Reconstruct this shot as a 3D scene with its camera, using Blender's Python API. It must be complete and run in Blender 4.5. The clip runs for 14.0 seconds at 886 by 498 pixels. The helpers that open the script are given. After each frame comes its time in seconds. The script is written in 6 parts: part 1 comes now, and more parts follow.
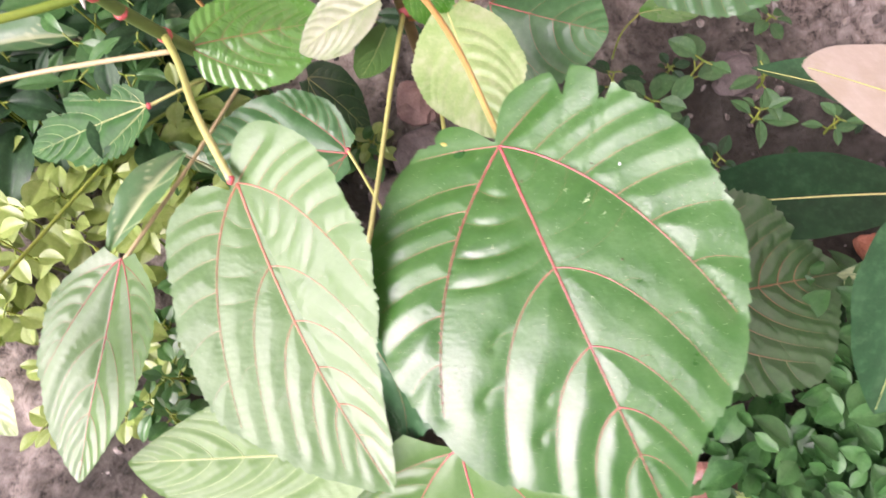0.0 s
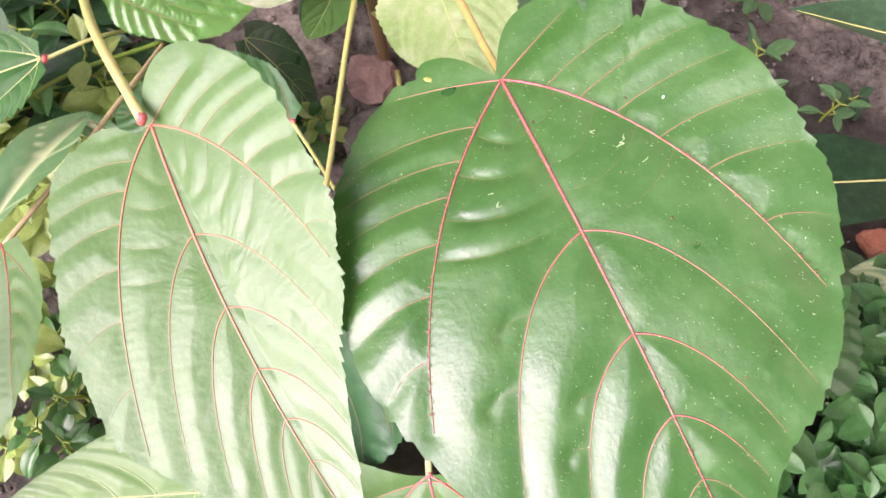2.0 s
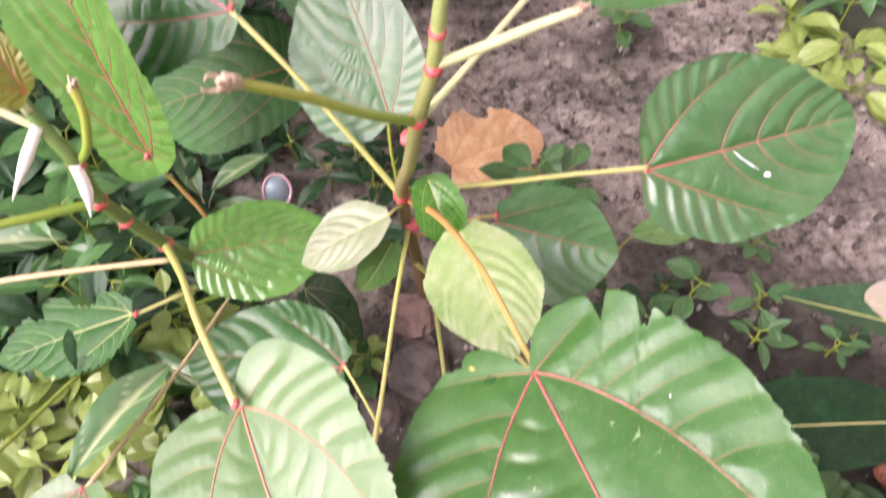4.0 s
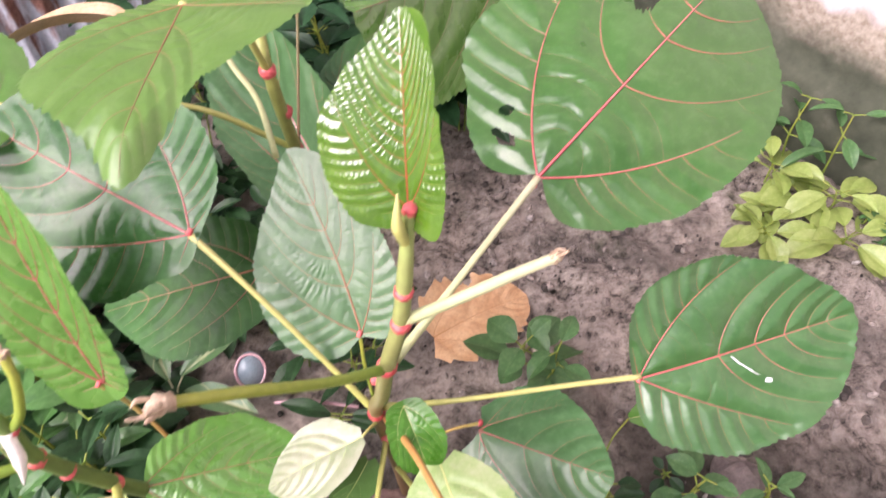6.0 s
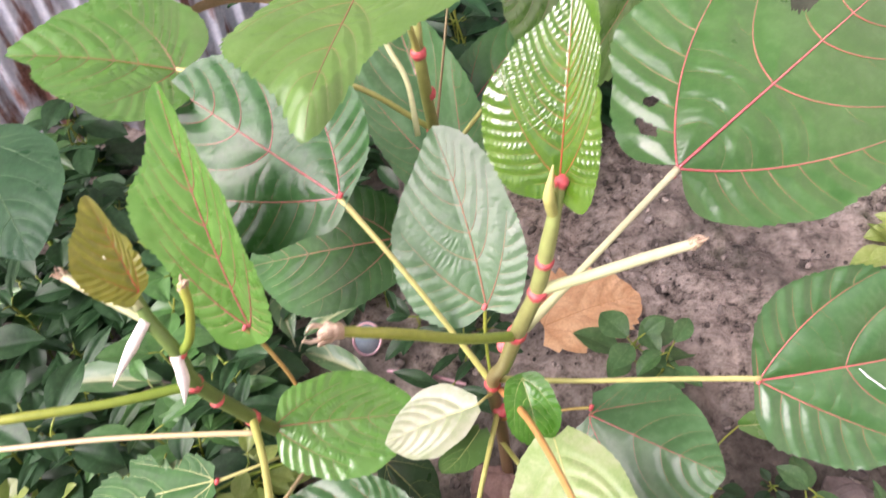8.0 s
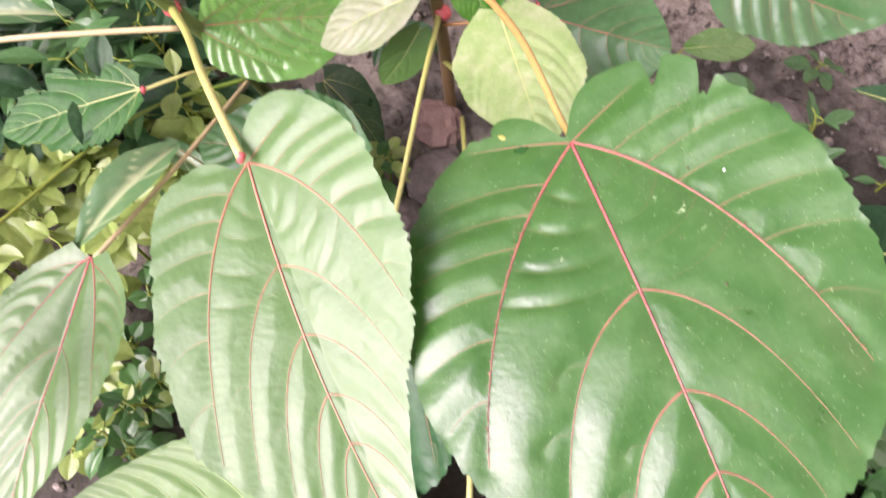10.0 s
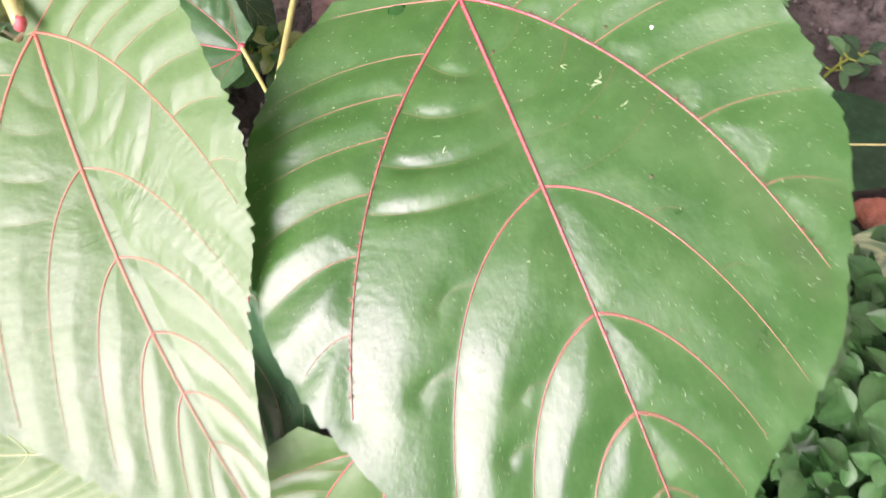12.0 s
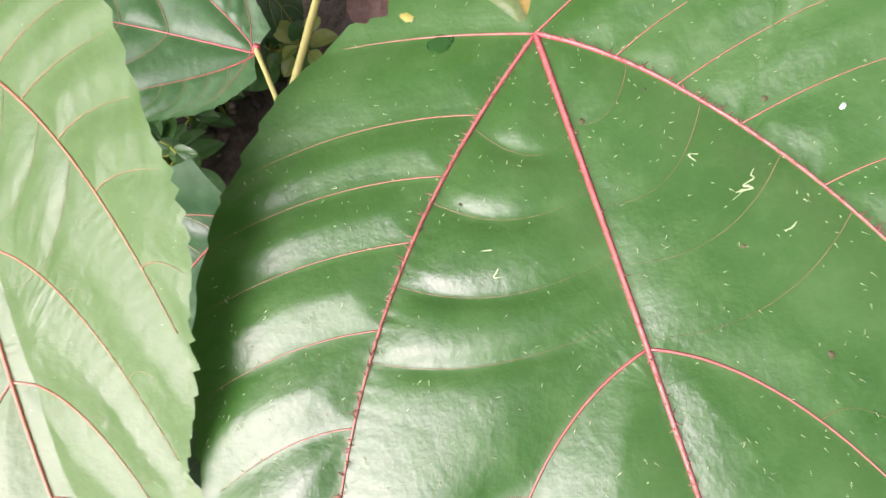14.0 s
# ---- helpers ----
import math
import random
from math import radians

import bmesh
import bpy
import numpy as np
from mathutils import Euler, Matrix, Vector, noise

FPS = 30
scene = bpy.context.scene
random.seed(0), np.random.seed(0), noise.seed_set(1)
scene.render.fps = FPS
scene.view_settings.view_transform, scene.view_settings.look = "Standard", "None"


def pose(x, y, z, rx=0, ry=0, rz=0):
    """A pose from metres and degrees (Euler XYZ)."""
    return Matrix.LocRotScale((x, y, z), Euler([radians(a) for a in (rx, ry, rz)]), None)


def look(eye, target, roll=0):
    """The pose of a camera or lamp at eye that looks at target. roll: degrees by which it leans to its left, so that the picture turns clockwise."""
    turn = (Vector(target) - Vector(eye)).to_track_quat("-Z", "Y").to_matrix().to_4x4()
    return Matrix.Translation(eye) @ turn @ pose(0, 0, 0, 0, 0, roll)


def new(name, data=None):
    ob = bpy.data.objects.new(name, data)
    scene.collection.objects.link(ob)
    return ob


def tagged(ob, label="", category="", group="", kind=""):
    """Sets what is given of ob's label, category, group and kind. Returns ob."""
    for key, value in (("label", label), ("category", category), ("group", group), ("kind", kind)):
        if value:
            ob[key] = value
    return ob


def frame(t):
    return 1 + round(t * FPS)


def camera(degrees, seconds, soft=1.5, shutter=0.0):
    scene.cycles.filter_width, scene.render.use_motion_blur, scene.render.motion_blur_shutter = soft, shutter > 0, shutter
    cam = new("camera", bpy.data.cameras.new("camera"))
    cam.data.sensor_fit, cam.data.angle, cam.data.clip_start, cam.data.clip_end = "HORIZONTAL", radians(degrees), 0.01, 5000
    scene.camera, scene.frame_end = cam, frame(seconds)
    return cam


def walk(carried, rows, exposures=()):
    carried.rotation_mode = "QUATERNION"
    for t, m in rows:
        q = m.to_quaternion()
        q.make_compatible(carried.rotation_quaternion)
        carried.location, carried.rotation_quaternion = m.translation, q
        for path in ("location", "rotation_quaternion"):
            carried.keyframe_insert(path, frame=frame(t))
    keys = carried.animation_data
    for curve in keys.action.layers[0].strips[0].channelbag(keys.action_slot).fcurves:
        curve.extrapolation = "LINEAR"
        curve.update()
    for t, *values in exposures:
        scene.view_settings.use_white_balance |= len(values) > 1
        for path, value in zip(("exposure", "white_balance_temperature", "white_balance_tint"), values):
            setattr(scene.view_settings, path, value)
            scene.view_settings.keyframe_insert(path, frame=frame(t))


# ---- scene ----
cam = camera(64.0, 14.0, soft=1.5, shutter=0.7)
# seconds, eye, turn
PATH = [
    (0, 0.0566, -0.2995, 0.5368, 17.31, 3.77, -0.17),
    (0.5, 0.0299, -0.3103, 0.5365, 19.97, 2.36, -3.75),
    (0.8, 0.0262, -0.3009, 0.5362, 20.02, 1.03, -9.04),
    (1, 0.0204, -0.2876, 0.5399, 18.72, -1.04, -9.66),
    (1.5, 0.0312, -0.2964, 0.4950, 19.55, -0.48, -4.93),
    (2, 0.0338, -0.2977, 0.4580, 19.55, -1.49, -1.56),
    (2.5, 0.0227, -0.3119, 0.4596, 20.34, -0.82, 0.98),
    (3, 0.0144, -0.3098, 0.4871, 23.45, 0.15, 1.50),
    (3.5, 0.0208, -0.2962, 0.5043, 28.23, 0.34, 0.10),
    (4, 0.0249, -0.2815, 0.5206, 33.65, 0.18, -0.63),
    (4.2, 0.0242, -0.2785, 0.5233, 35.29, 0.03, -0.46),
    (6.3, 0.0441, -0.1962, 0.5438, 41.68, 1.18, -3.30),
    (6.5, 0.0508, -0.1950, 0.5448, 42.32, 1.05, -4.16),
    (7, 0.0478, -0.1981, 0.5472, 42.53, 1.90, -2.54),
    (7.5, 0.0283, -0.2113, 0.5481, 41.73, 2.85, 3.16),
    (8, 0.0172, -0.2265, 0.5474, 41.20, 3.14, 6.78),
    (8.5, 0.0152, -0.2404, 0.5358, 37.32, 2.53, 6.93),
    (9, 0.0189, -0.2650, 0.5062, 30.68, 1.45, 5.87),
    (9.2, 0.0199, -0.2740, 0.4968, 28.02, 1.20, 5.46),
    (11.3, 0.0419, -0.3160, 0.4521, 17.62, -2.96, 0.33),
    (11.5, 0.0461, -0.3085, 0.4444, 16.20, -3.39, 0.18),
    (12, 0.0496, -0.2836, 0.4238, 15.10, -3.31, 0.68),
    (12.5, 0.0525, -0.2662, 0.4032, 15.82, -2.31, 2.90),
    (13, 0.0481, -0.2441, 0.3975, 14.93, -1.91, 3.32),
    (13.5, 0.0467, -0.2380, 0.3819, 14.12, -2.02, 4.59),
    (14, 0.0486, -0.2349, 0.3688, 13.56, -1.76, 5.35),
]
walk(cam, [(t, pose(x, y, z, rx, ry, rz)) for t, x, y, z, rx, ry, rz in PATH], exposures=[(0.0, 1.22, 6050, 24), (4.2, 1.22, 6100, 23), (9.2, 1.22, 6100, 22), (11.3, 1.20, 6050, 29), (12.3, 1.14, 6050, 26), (13.2, 0.98, 6100, 19), (14.0, 0.94, 6100, 18)])

# ---- world and light: bright overcast garden ----
world = bpy.data.worlds.new("overcast_sky")
scene.world = world
world.use_nodes = True
wt = world.node_tree
sky = wt.nodes.new("ShaderNodeTexSky")
sky.sky_type = "NISHITA"
sky.sun_disc = False
SUN_EL, SUN_AZ = 42.0, -122.0
sky.sun_elevation, sky.sun_rotation = radians(SUN_EL), radians(SUN_AZ)
sky.air_density, sky.dust_density, sky.ozone_density = 1.0, 9.0, 0.3
wt.links.new(sky.outputs[0], wt.nodes["Background"].inputs[0])
wt.nodes["Background"].inputs[1].default_value = 0.078

sun = new("sun", bpy.data.lights.new("sun", "SUN"))
sun.data.energy, sun.data.angle, sun.data.color = 3.0, radians(52), (1.0, 0.93, 0.99)
_a, _e = radians(SUN_AZ), radians(SUN_EL)
_to = Vector((math.sin(_a) * math.cos(_e), math.cos(_a) * math.cos(_e), math.sin(_e)))
sun.matrix_world = look(_to * 10, (0, 0, 0))


# ---- materials ----
def material(name):
    m = bpy.data.materials.new(name)
    m.use_nodes = True
    nt = m.node_tree
    return m, nt, nt.nodes["Principled BSDF"]


def node(nt, kind, **values):
    n = nt.nodes.new(kind)
    for k, v in values.items():
        n.inputs[k.replace("_", " ")].default_value = v
    return n


def ramp(nt, fac, stops):
    r = nt.nodes.new("ShaderNodeValToRGB")
    while len(r.color_ramp.elements) < len(stops):
        r.color_ramp.elements.new(0.5)
    for e, (p, c) in zip(r.color_ramp.elements, stops):
        e.position, e.color = p, (*c, 1) if len(c) == 3 else c
    nt.links.new(fac, r.inputs[0])
    return r.outputs[0]


def mix(nt, fac, a, b, mode="MIX"):
    n = nt.nodes.new("ShaderNodeMix")
    n.data_type, n.blend_type = "RGBA", mode
    for sock, v in ((n.inputs[0], fac), (n.inputs[6], a), (n.inputs[7], b)):
        if isinstance(v, bpy.types.NodeSocket):
            nt.links.new(v, sock)
        elif isinstance(v, (int, float)):
            sock.default_value = v
        else:
            sock.default_value = (*v, 1)
    return n.outputs[2]


def noise_tex(nt, scale, detail=4.0, vec=None, rough=0.55):
    n = node(nt, "ShaderNodeTexNoise", Scale=scale, Detail=detail, Roughness=rough)
    if vec is None:
        vec = nt.nodes.new("ShaderNodeTexCoord").outputs["Object"]
    nt.links.new(vec, n.inputs["Vector"])
    return n.outputs["Fac"]


def add_bump(nt, p, height, strength, distance, normal=None):
    b = node(nt, "ShaderNodeBump", Strength=strength, Distance=distance)
    nt.links.new(height, b.inputs["Height"])
    if normal is not None:
        nt.links.new(normal, b.inputs["Normal"])
    nt.links.new(b.outputs[0], p.inputs["Normal"])
    return b.outputs[0]


def leaf_material(name, main, light, dark, rough=0.40, through_light=0.2, gloss=0.8, specks=0.0, coat=0.0, net=0.5, stripe=0.12, stripe_power=0.5, mottle=1.0):
    """A waxy leaf blade: pigment varies along the veins and in blotches; thin, so some light shines through."""
    m, nt, p = material(name)
    at = nt.nodes.new("ShaderNodeAttribute")
    at.attribute_name = "vein_gap"
    blot = noise_tex(nt, 38.0, 5.0)
    fine = noise_tex(nt, 420.0, 3.0)
    mid = noise_tex(nt, 150.0, 6.0, rough=0.7)
    col = mix(nt, mottle, main, ramp(nt, blot, [(0.25, dark), (0.5, main), (0.8, light)]))
    col = mix(nt, ramp(nt, at.outputs["Fac"], [(0.0, (stripe_power,) * 3), (stripe, (0, 0, 0))]), col, light)
    col = mix(nt, ramp(nt, mid, [(0.34, (0.3 * mottle,) * 3), (0.5, (0, 0, 0))]), col, dark)
    col = mix(nt, ramp(nt, mid, [(0.51, (0, 0, 0)), (0.64, (0.5 * mottle,) * 3)]), col, light)
    vor = nt.nodes.new("ShaderNodeTexVoronoi")
    vor.feature = "DISTANCE_TO_EDGE"
    vor.inputs["Scale"].default_value = 420.0
    nt.links.new(nt.nodes.new("ShaderNodeTexCoord").outputs["Object"], vor.inputs["Vector"])
    cells = ramp(nt, vor.outputs["Distance"], [(0.0, (1, 1, 1)), (0.09, (0, 0, 0))])
    soft = nt.nodes.new("ShaderNodeMath")
    soft.operation = "MULTIPLY"
    soft.inputs[1].default_value = 0.22 * net
    nt.links.new(cells, soft.inputs[0])
    col = mix(nt, soft.outputs[0], col, light)
    if specks:
        dots = nt.nodes.new("ShaderNodeTexVoronoi")
        dots.inputs["Scale"].default_value = 480.0
        nt.links.new(nt.nodes.new("ShaderNodeTexCoord").outputs["Object"], dots.inputs["Vector"])
        here = nt.nodes.new("ShaderNodeMath")
        here.operation = "MULTIPLY"
        nt.links.new(ramp(nt, dots.outputs["Distance"], [(0.05 * specks, (1, 1, 1)), (0.075 * specks, (0, 0, 0))]), here.inputs[0])
        nt.links.new(ramp(nt, noise_tex(nt, 120.0, 2.0), [(0.46, (0, 0, 0)), (0.56, (1, 1, 1))]), here.inputs[1])
        col = mix(nt, here.outputs[0], col, (0.62, 0.72, 0.5))
    nt.links.new(col, p.inputs["Base Color"])
    rr = ramp(nt, blot, [(0.3, (rough * 0.8,) * 3), (0.7, (rough * 1.25,) * 3)])
    nt.links.new(rr, p.inputs["Roughness"])
    p.inputs["Specular IOR Level"].default_value = gloss
    p.inputs["Specular Tint"].default_value = (1.0, 0.93, 0.95, 1.0)
    p.inputs["Coat Weight"].default_value = coat
    p.inputs["Coat Roughness"].default_value = 0.14
    n1 = add_bump(nt, p, cells, -0.7 * net, 0.0006)
    n1 = add_bump(nt, p, mid, 0.22, 0.0008, n1)
    add_bump(nt, p, fine, 0.26, 0.0006, n1)
    tr = nt.nodes.new("ShaderNodeBsdfTranslucent")
    nt.links.new(mix(nt, 0.5, col, light), tr.inputs["Color"])
    ms = nt.nodes.new("ShaderNodeMixShader")
    ms.inputs[0].default_value = through_light
    out = nt.nodes["Material Output"]
    nt.links.new(p.outputs[0], ms.inputs[1])
    nt.links.new(tr.outputs[0], ms.inputs[2])
    nt.links.new(ms.outputs[0], out.inputs[0])
    return m


def fade_material(name, near, far, rough=0.4, bump=0.25, scale=300.0, crest_glint=None):
    """Pigment that runs from one colour at the base to another at the end (attribute run); a third colour paints a
    highlight on top.
    """
    m, nt, p = material(name)
    at = nt.nodes.new("ShaderNodeAttribute")
    at.attribute_name = "run"
    f = noise_tex(nt, scale, 3.0)
    c = mix(nt, at.outputs["Fac"], near, far)
    # highlight along the upper side, mixed into the colour
    if crest_glint:
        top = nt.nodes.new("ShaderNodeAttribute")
        top.attribute_name = "crest_glint"
        c = mix(nt, top.outputs["Fac"], c, crest_glint)
    c = mix(nt, ramp(nt, f, [(0.35, (0, 0, 0)), (0.75, (0.3, 0.3, 0.3))]), c, tuple(0.55 * v for v in near))
    nt.links.new(c, p.inputs["Base Color"])
    p.inputs["Roughness"].default_value = rough
    add_bump(nt, p, f, bump, 0.0006)
    return m


def mottled(name, a, b, scale, rough=0.7, bump=0.3, dist=0.002, detail=6.0, metal=0.0):
    m, nt, p = material(name)
    f = noise_tex(nt, scale, detail)
    g = noise_tex(nt, scale * 9, 4.0)
    c = ramp(nt, f, [(0.32, a), (0.68, b)])
    c = mix(nt, ramp(nt, g, [(0.4, (0, 0, 0)), (0.8, (0.45, 0.45, 0.45))]), c, tuple(0.5 * v for v in a))
    nt.links.new(c, p.inputs["Base Color"])
    p.inputs["Roughness"].default_value = rough
    p.inputs["Metallic"].default_value = metal
    n1 = add_bump(nt, p, f, bump, dist)
    add_bump(nt, p, g, bump * 0.7, dist * 0.4, n1)
    return m


GREEN = leaf_material("leaf_green", (0.042, 0.132, 0.018), (0.080, 0.184, 0.044), (0.024, 0.094, 0.009), rough=0.335, gloss=0.95, net=0.6, mottle=0.8)
LEAF_L = leaf_material("leaf_light_green", (0.086, 0.180, 0.042), (0.125, 0.225, 0.072), (0.062, 0.14, 0.028), through_light=0.2, specks=0.8, rough=0.38, gloss=0.75, mottle=0.6, net=0.8)
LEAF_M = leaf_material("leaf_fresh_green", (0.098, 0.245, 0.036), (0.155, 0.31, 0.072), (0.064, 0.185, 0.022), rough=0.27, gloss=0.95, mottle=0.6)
LIME = leaf_material("leaf_lime_green", (0.115, 0.225, 0.045), (0.17, 0.28, 0.08), (0.085, 0.18, 0.03), rough=0.38, gloss=0.6, through_light=0.26, mottle=0.6)
WEEDM = leaf_material("weed_mid_green", (0.07, 0.165, 0.05), (0.14, 0.24, 0.09), (0.04, 0.11, 0.03), rough=0.45, gloss=0.45)
# brighter weed green that stands for leaves in the light
WEEDL = leaf_material("weed_lit_green", (0.075, 0.19, 0.045), (0.13, 0.26, 0.085), (0.045, 0.13, 0.03), rough=0.36, gloss=0.7)
GREY = leaf_material("leaf_grey_green", (0.055, 0.142, 0.044), (0.095, 0.20, 0.076), (0.038, 0.106, 0.028), rough=0.36, gloss=0.7)
MIDG = leaf_material("leaf_mid_green", (0.044, 0.132, 0.030), (0.080, 0.184, 0.055), (0.028, 0.096, 0.018), rough=0.35, gloss=1.0, net=0.6, mottle=0.8)
DEEP = leaf_material("leaf_deep_green", (0.031, 0.096, 0.034), (0.06, 0.145, 0.058), (0.019, 0.066, 0.023), rough=0.31)
DEEPL = leaf_material("leaf_deep_satin", (0.036, 0.115, 0.028), (0.064, 0.165, 0.05), (0.02, 0.075, 0.018), rough=0.29, gloss=0.38)
DARKM = leaf_material("leaf_dark_matt", (0.034, 0.11, 0.022), (0.06, 0.155, 0.04), (0.018, 0.068, 0.012), rough=0.5, gloss=0.25)
# leaf green of the background shoots, darkened in place of deeper shade
SHADE = leaf_material("leaf_shaded_green", (0.024, 0.078, 0.028), (0.048, 0.118, 0.048), (0.012, 0.042, 0.015), rough=0.40, gloss=0.35)
YOUNGM = leaf_material("leaf_young", (0.058, 0.150, 0.006), (0.10, 0.20, 0.016), (0.036, 0.105, 0.004), rough=0.14, coat=1.0, through_light=0.16)
PALEM = leaf_material("leaf_pale", (0.27, 0.37, 0.13), (0.42, 0.46, 0.26), (0.16, 0.28, 0.065), rough=0.35, through_light=0.25, net=1.0)
WHITEM = leaf_material("leaf_white", (0.28, 0.31, 0.18), (0.36, 0.37, 0.26), (0.16, 0.25, 0.09), rough=0.35, through_light=0.25, net=1.0)
CREAM = leaf_material("leaf_cream", (0.48, 0.41, 0.30), (0.56, 0.50, 0.40), (0.40, 0.33, 0.21), rough=0.45, through_light=0.2)
FRESH = leaf_material("leaf_bright_green", (0.055, 0.185, 0.014), (0.10, 0.25, 0.03), (0.038, 0.14, 0.008), rough=0.3, gloss=0.6, through_light=0.3)
OLIVEM = leaf_material("leaf_olive", (0.17, 0.18, 0.012), (0.27, 0.26, 0.035), (0.11, 0.12, 0.008), rough=0.35, through_light=0.3)
WEEDY = leaf_material("weed_yellow_green", (0.33, 0.43, 0.10), (0.48, 0.55, 0.20), (0.20, 0.31, 0.055), rough=0.38, through_light=0.3)
# weed green darkened to carry the shade among the herbs
WEEDD = leaf_material("weed_shaded_green", (0.022, 0.068, 0.02), (0.055, 0.125, 0.046), (0.010, 0.036, 0.010), rough=0.48, gloss=0.4)
VARIEG = leaf_material("variegated_leaf", (0.085, 0.19, 0.065), (0.48, 0.52, 0.28), (0.05, 0.13, 0.04), rough=0.38, stripe=0.55, stripe_power=0.9, mottle=0.12, net=0.0)
COVER = leaf_material("ground_cover_leaf", (0.044, 0.130, 0.030), (0.088, 0.195, 0.060), (0.014, 0.055, 0.012), rough=0.42, gloss=0.4)
# strap leaf green with the shade of the lower leaf put into it
STRAP_SHADED = leaf_material("strap_leaf_shaded", (0.012, 0.045, 0.014), (0.025, 0.075, 0.026), (0.008, 0.03, 0.009), rough=0.35, gloss=0.2)
STRAP = leaf_material("strap_leaf", (0.02, 0.075, 0.024), (0.06, 0.14, 0.055), (0.011, 0.045, 0.013), rough=0.35, gloss=0.35)
VEIN = fade_material("red_vein", (0.40, 0.04, 0.05), (0.11, 0.20, 0.06), 0.24, crest_glint=(0.58, 0.22, 0.21))
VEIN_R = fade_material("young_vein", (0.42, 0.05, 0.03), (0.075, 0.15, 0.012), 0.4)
VEIN_S = fade_material("soft_vein", (0.56, 0.12, 0.08), (0.15, 0.25, 0.075), 0.3, crest_glint=(0.56, 0.30, 0.20))
VEIN_F = fade_material("faint_vein", (0.34, 0.13, 0.07), (0.2, 0.24, 0.1), 0.35)
SPOT = mottled("leaf_spot", (0.05, 0.06, 0.02), (0.12, 0.10, 0.04), 300.0, 0.7)
SCRATCH = mottled("leaf_scratch", (0.38, 0.5, 0.24), (0.5, 0.6, 0.36), 300.0, 0.6)
YELLOWED = mottled("leaf_yellowing", (0.30, 0.28, 0.05), (0.42, 0.38, 0.10), 300.0, 0.6)
DROPPING = mottled("white_dropping", (0.7, 0.72, 0.7), (0.86, 0.87, 0.86), 200.0, 0.5)
WET = leaf_material("leaf_bruise", (0.015, 0.085, 0.012), (0.03, 0.12, 0.02), (0.01, 0.06, 0.008), rough=0.25)
HAIR = mottled("vein_hair", (0.22, 0.07, 0.06), (0.4, 0.16, 0.12), 200.0, 0.5)
VEINP = fade_material("pale_vein", (0.55, 0.55, 0.22), (0.30, 0.42, 0.14), 0.45)
VEIN_D = fade_material("dull_vein", (0.14, 0.24, 0.10), (0.09, 0.18, 0.07), 0.4)
VEINY = fade_material("yellow_vein", (0.62, 0.58, 0.22), (0.40, 0.47, 0.14), 0.45)
PETIOLE = fade_material("petiole_yellow_green", (0.38, 0.39, 0.10), (0.48, 0.45, 0.17), 0.4)
PETIOLE_O = fade_material("petiole_orange_green", (0.42, 0.19, 0.06), (0.40, 0.34, 0.10), 0.4)
PETIOLE_P = fade_material("petiole_pale", (0.48, 0.52, 0.25), (0.58, 0.56, 0.34), 0.4)
PETIOLE_T = fade_material("petiole_tan", (0.50, 0.40, 0.20), (0.58, 0.45, 0.25), 0.4)
PETIOLE_G = fade_material("petiole_green", (0.17, 0.27, 0.03), (0.32, 0.33, 0.05), 0.4)
STEM = fade_material("stem_green", (0.10, 0.12, 0.035), (0.13, 0.22, 0.045), 0.5, 0.6, 160.0)
STEM_Y = fade_material("stem_yellow_green", (0.14, 0.17, 0.05), (0.42, 0.42, 0.10), 0.45, 0.5, 160.0)
STEM_R = fade_material("stem_reddish", (0.18, 0.10, 0.05), (0.27, 0.34, 0.10), 0.42, 0.6, 160.0)
NODE = mottled("red_node", (0.48, 0.05, 0.06), (0.62, 0.16, 0.14), 320.0, 0.45, 0.4, 0.0008)
SCAR = mottled("white_stipule", (0.80, 0.72, 0.62), (0.88, 0.84, 0.76), 120.0, 0.6, 0.2, 0.0006)
DRY = mottled("dry_brown_tip", (0.30, 0.20, 0.12), (0.60, 0.48, 0.34), 150.0, 0.8, 0.6, 0.001)
DEADM = mottled("dead_leaf", (0.50, 0.27, 0.12), (0.70, 0.47, 0.26), 45.0, 0.75, 0.6, 0.002)
STONE = mottled("clod", (0.07, 0.055, 0.047), (0.16, 0.13, 0.115), 60.0, 0.95, 0.8, 0.003)
BRICKM = mottled("brick_chip", (0.42, 0.15, 0.08), (0.55, 0.24, 0.15), 90.0, 0.9, 0.6, 0.002)
FILM = mottled("brown_film", (0.16, 0.07, 0.055), (0.30, 0.16, 0.12), 30.0, 0.25, 0.5, 0.003)
CAPM = mottled("cap_plastic", (0.20, 0.26, 0.29), (0.28, 0.34, 0.37), 60.0, 0.35, 0.1, 0.0005)
CAPRIM = mottled("cap_rim", (0.55, 0.32, 0.35), (0.68, 0.46, 0.48), 60.0, 0.4, 0.1, 0.0005)
POTM = mottled("pot_plastic", (0.05, 0.07, 0.09), (0.09, 0.11, 0.14), 30.0, 0.4, 0.1, 0.001)


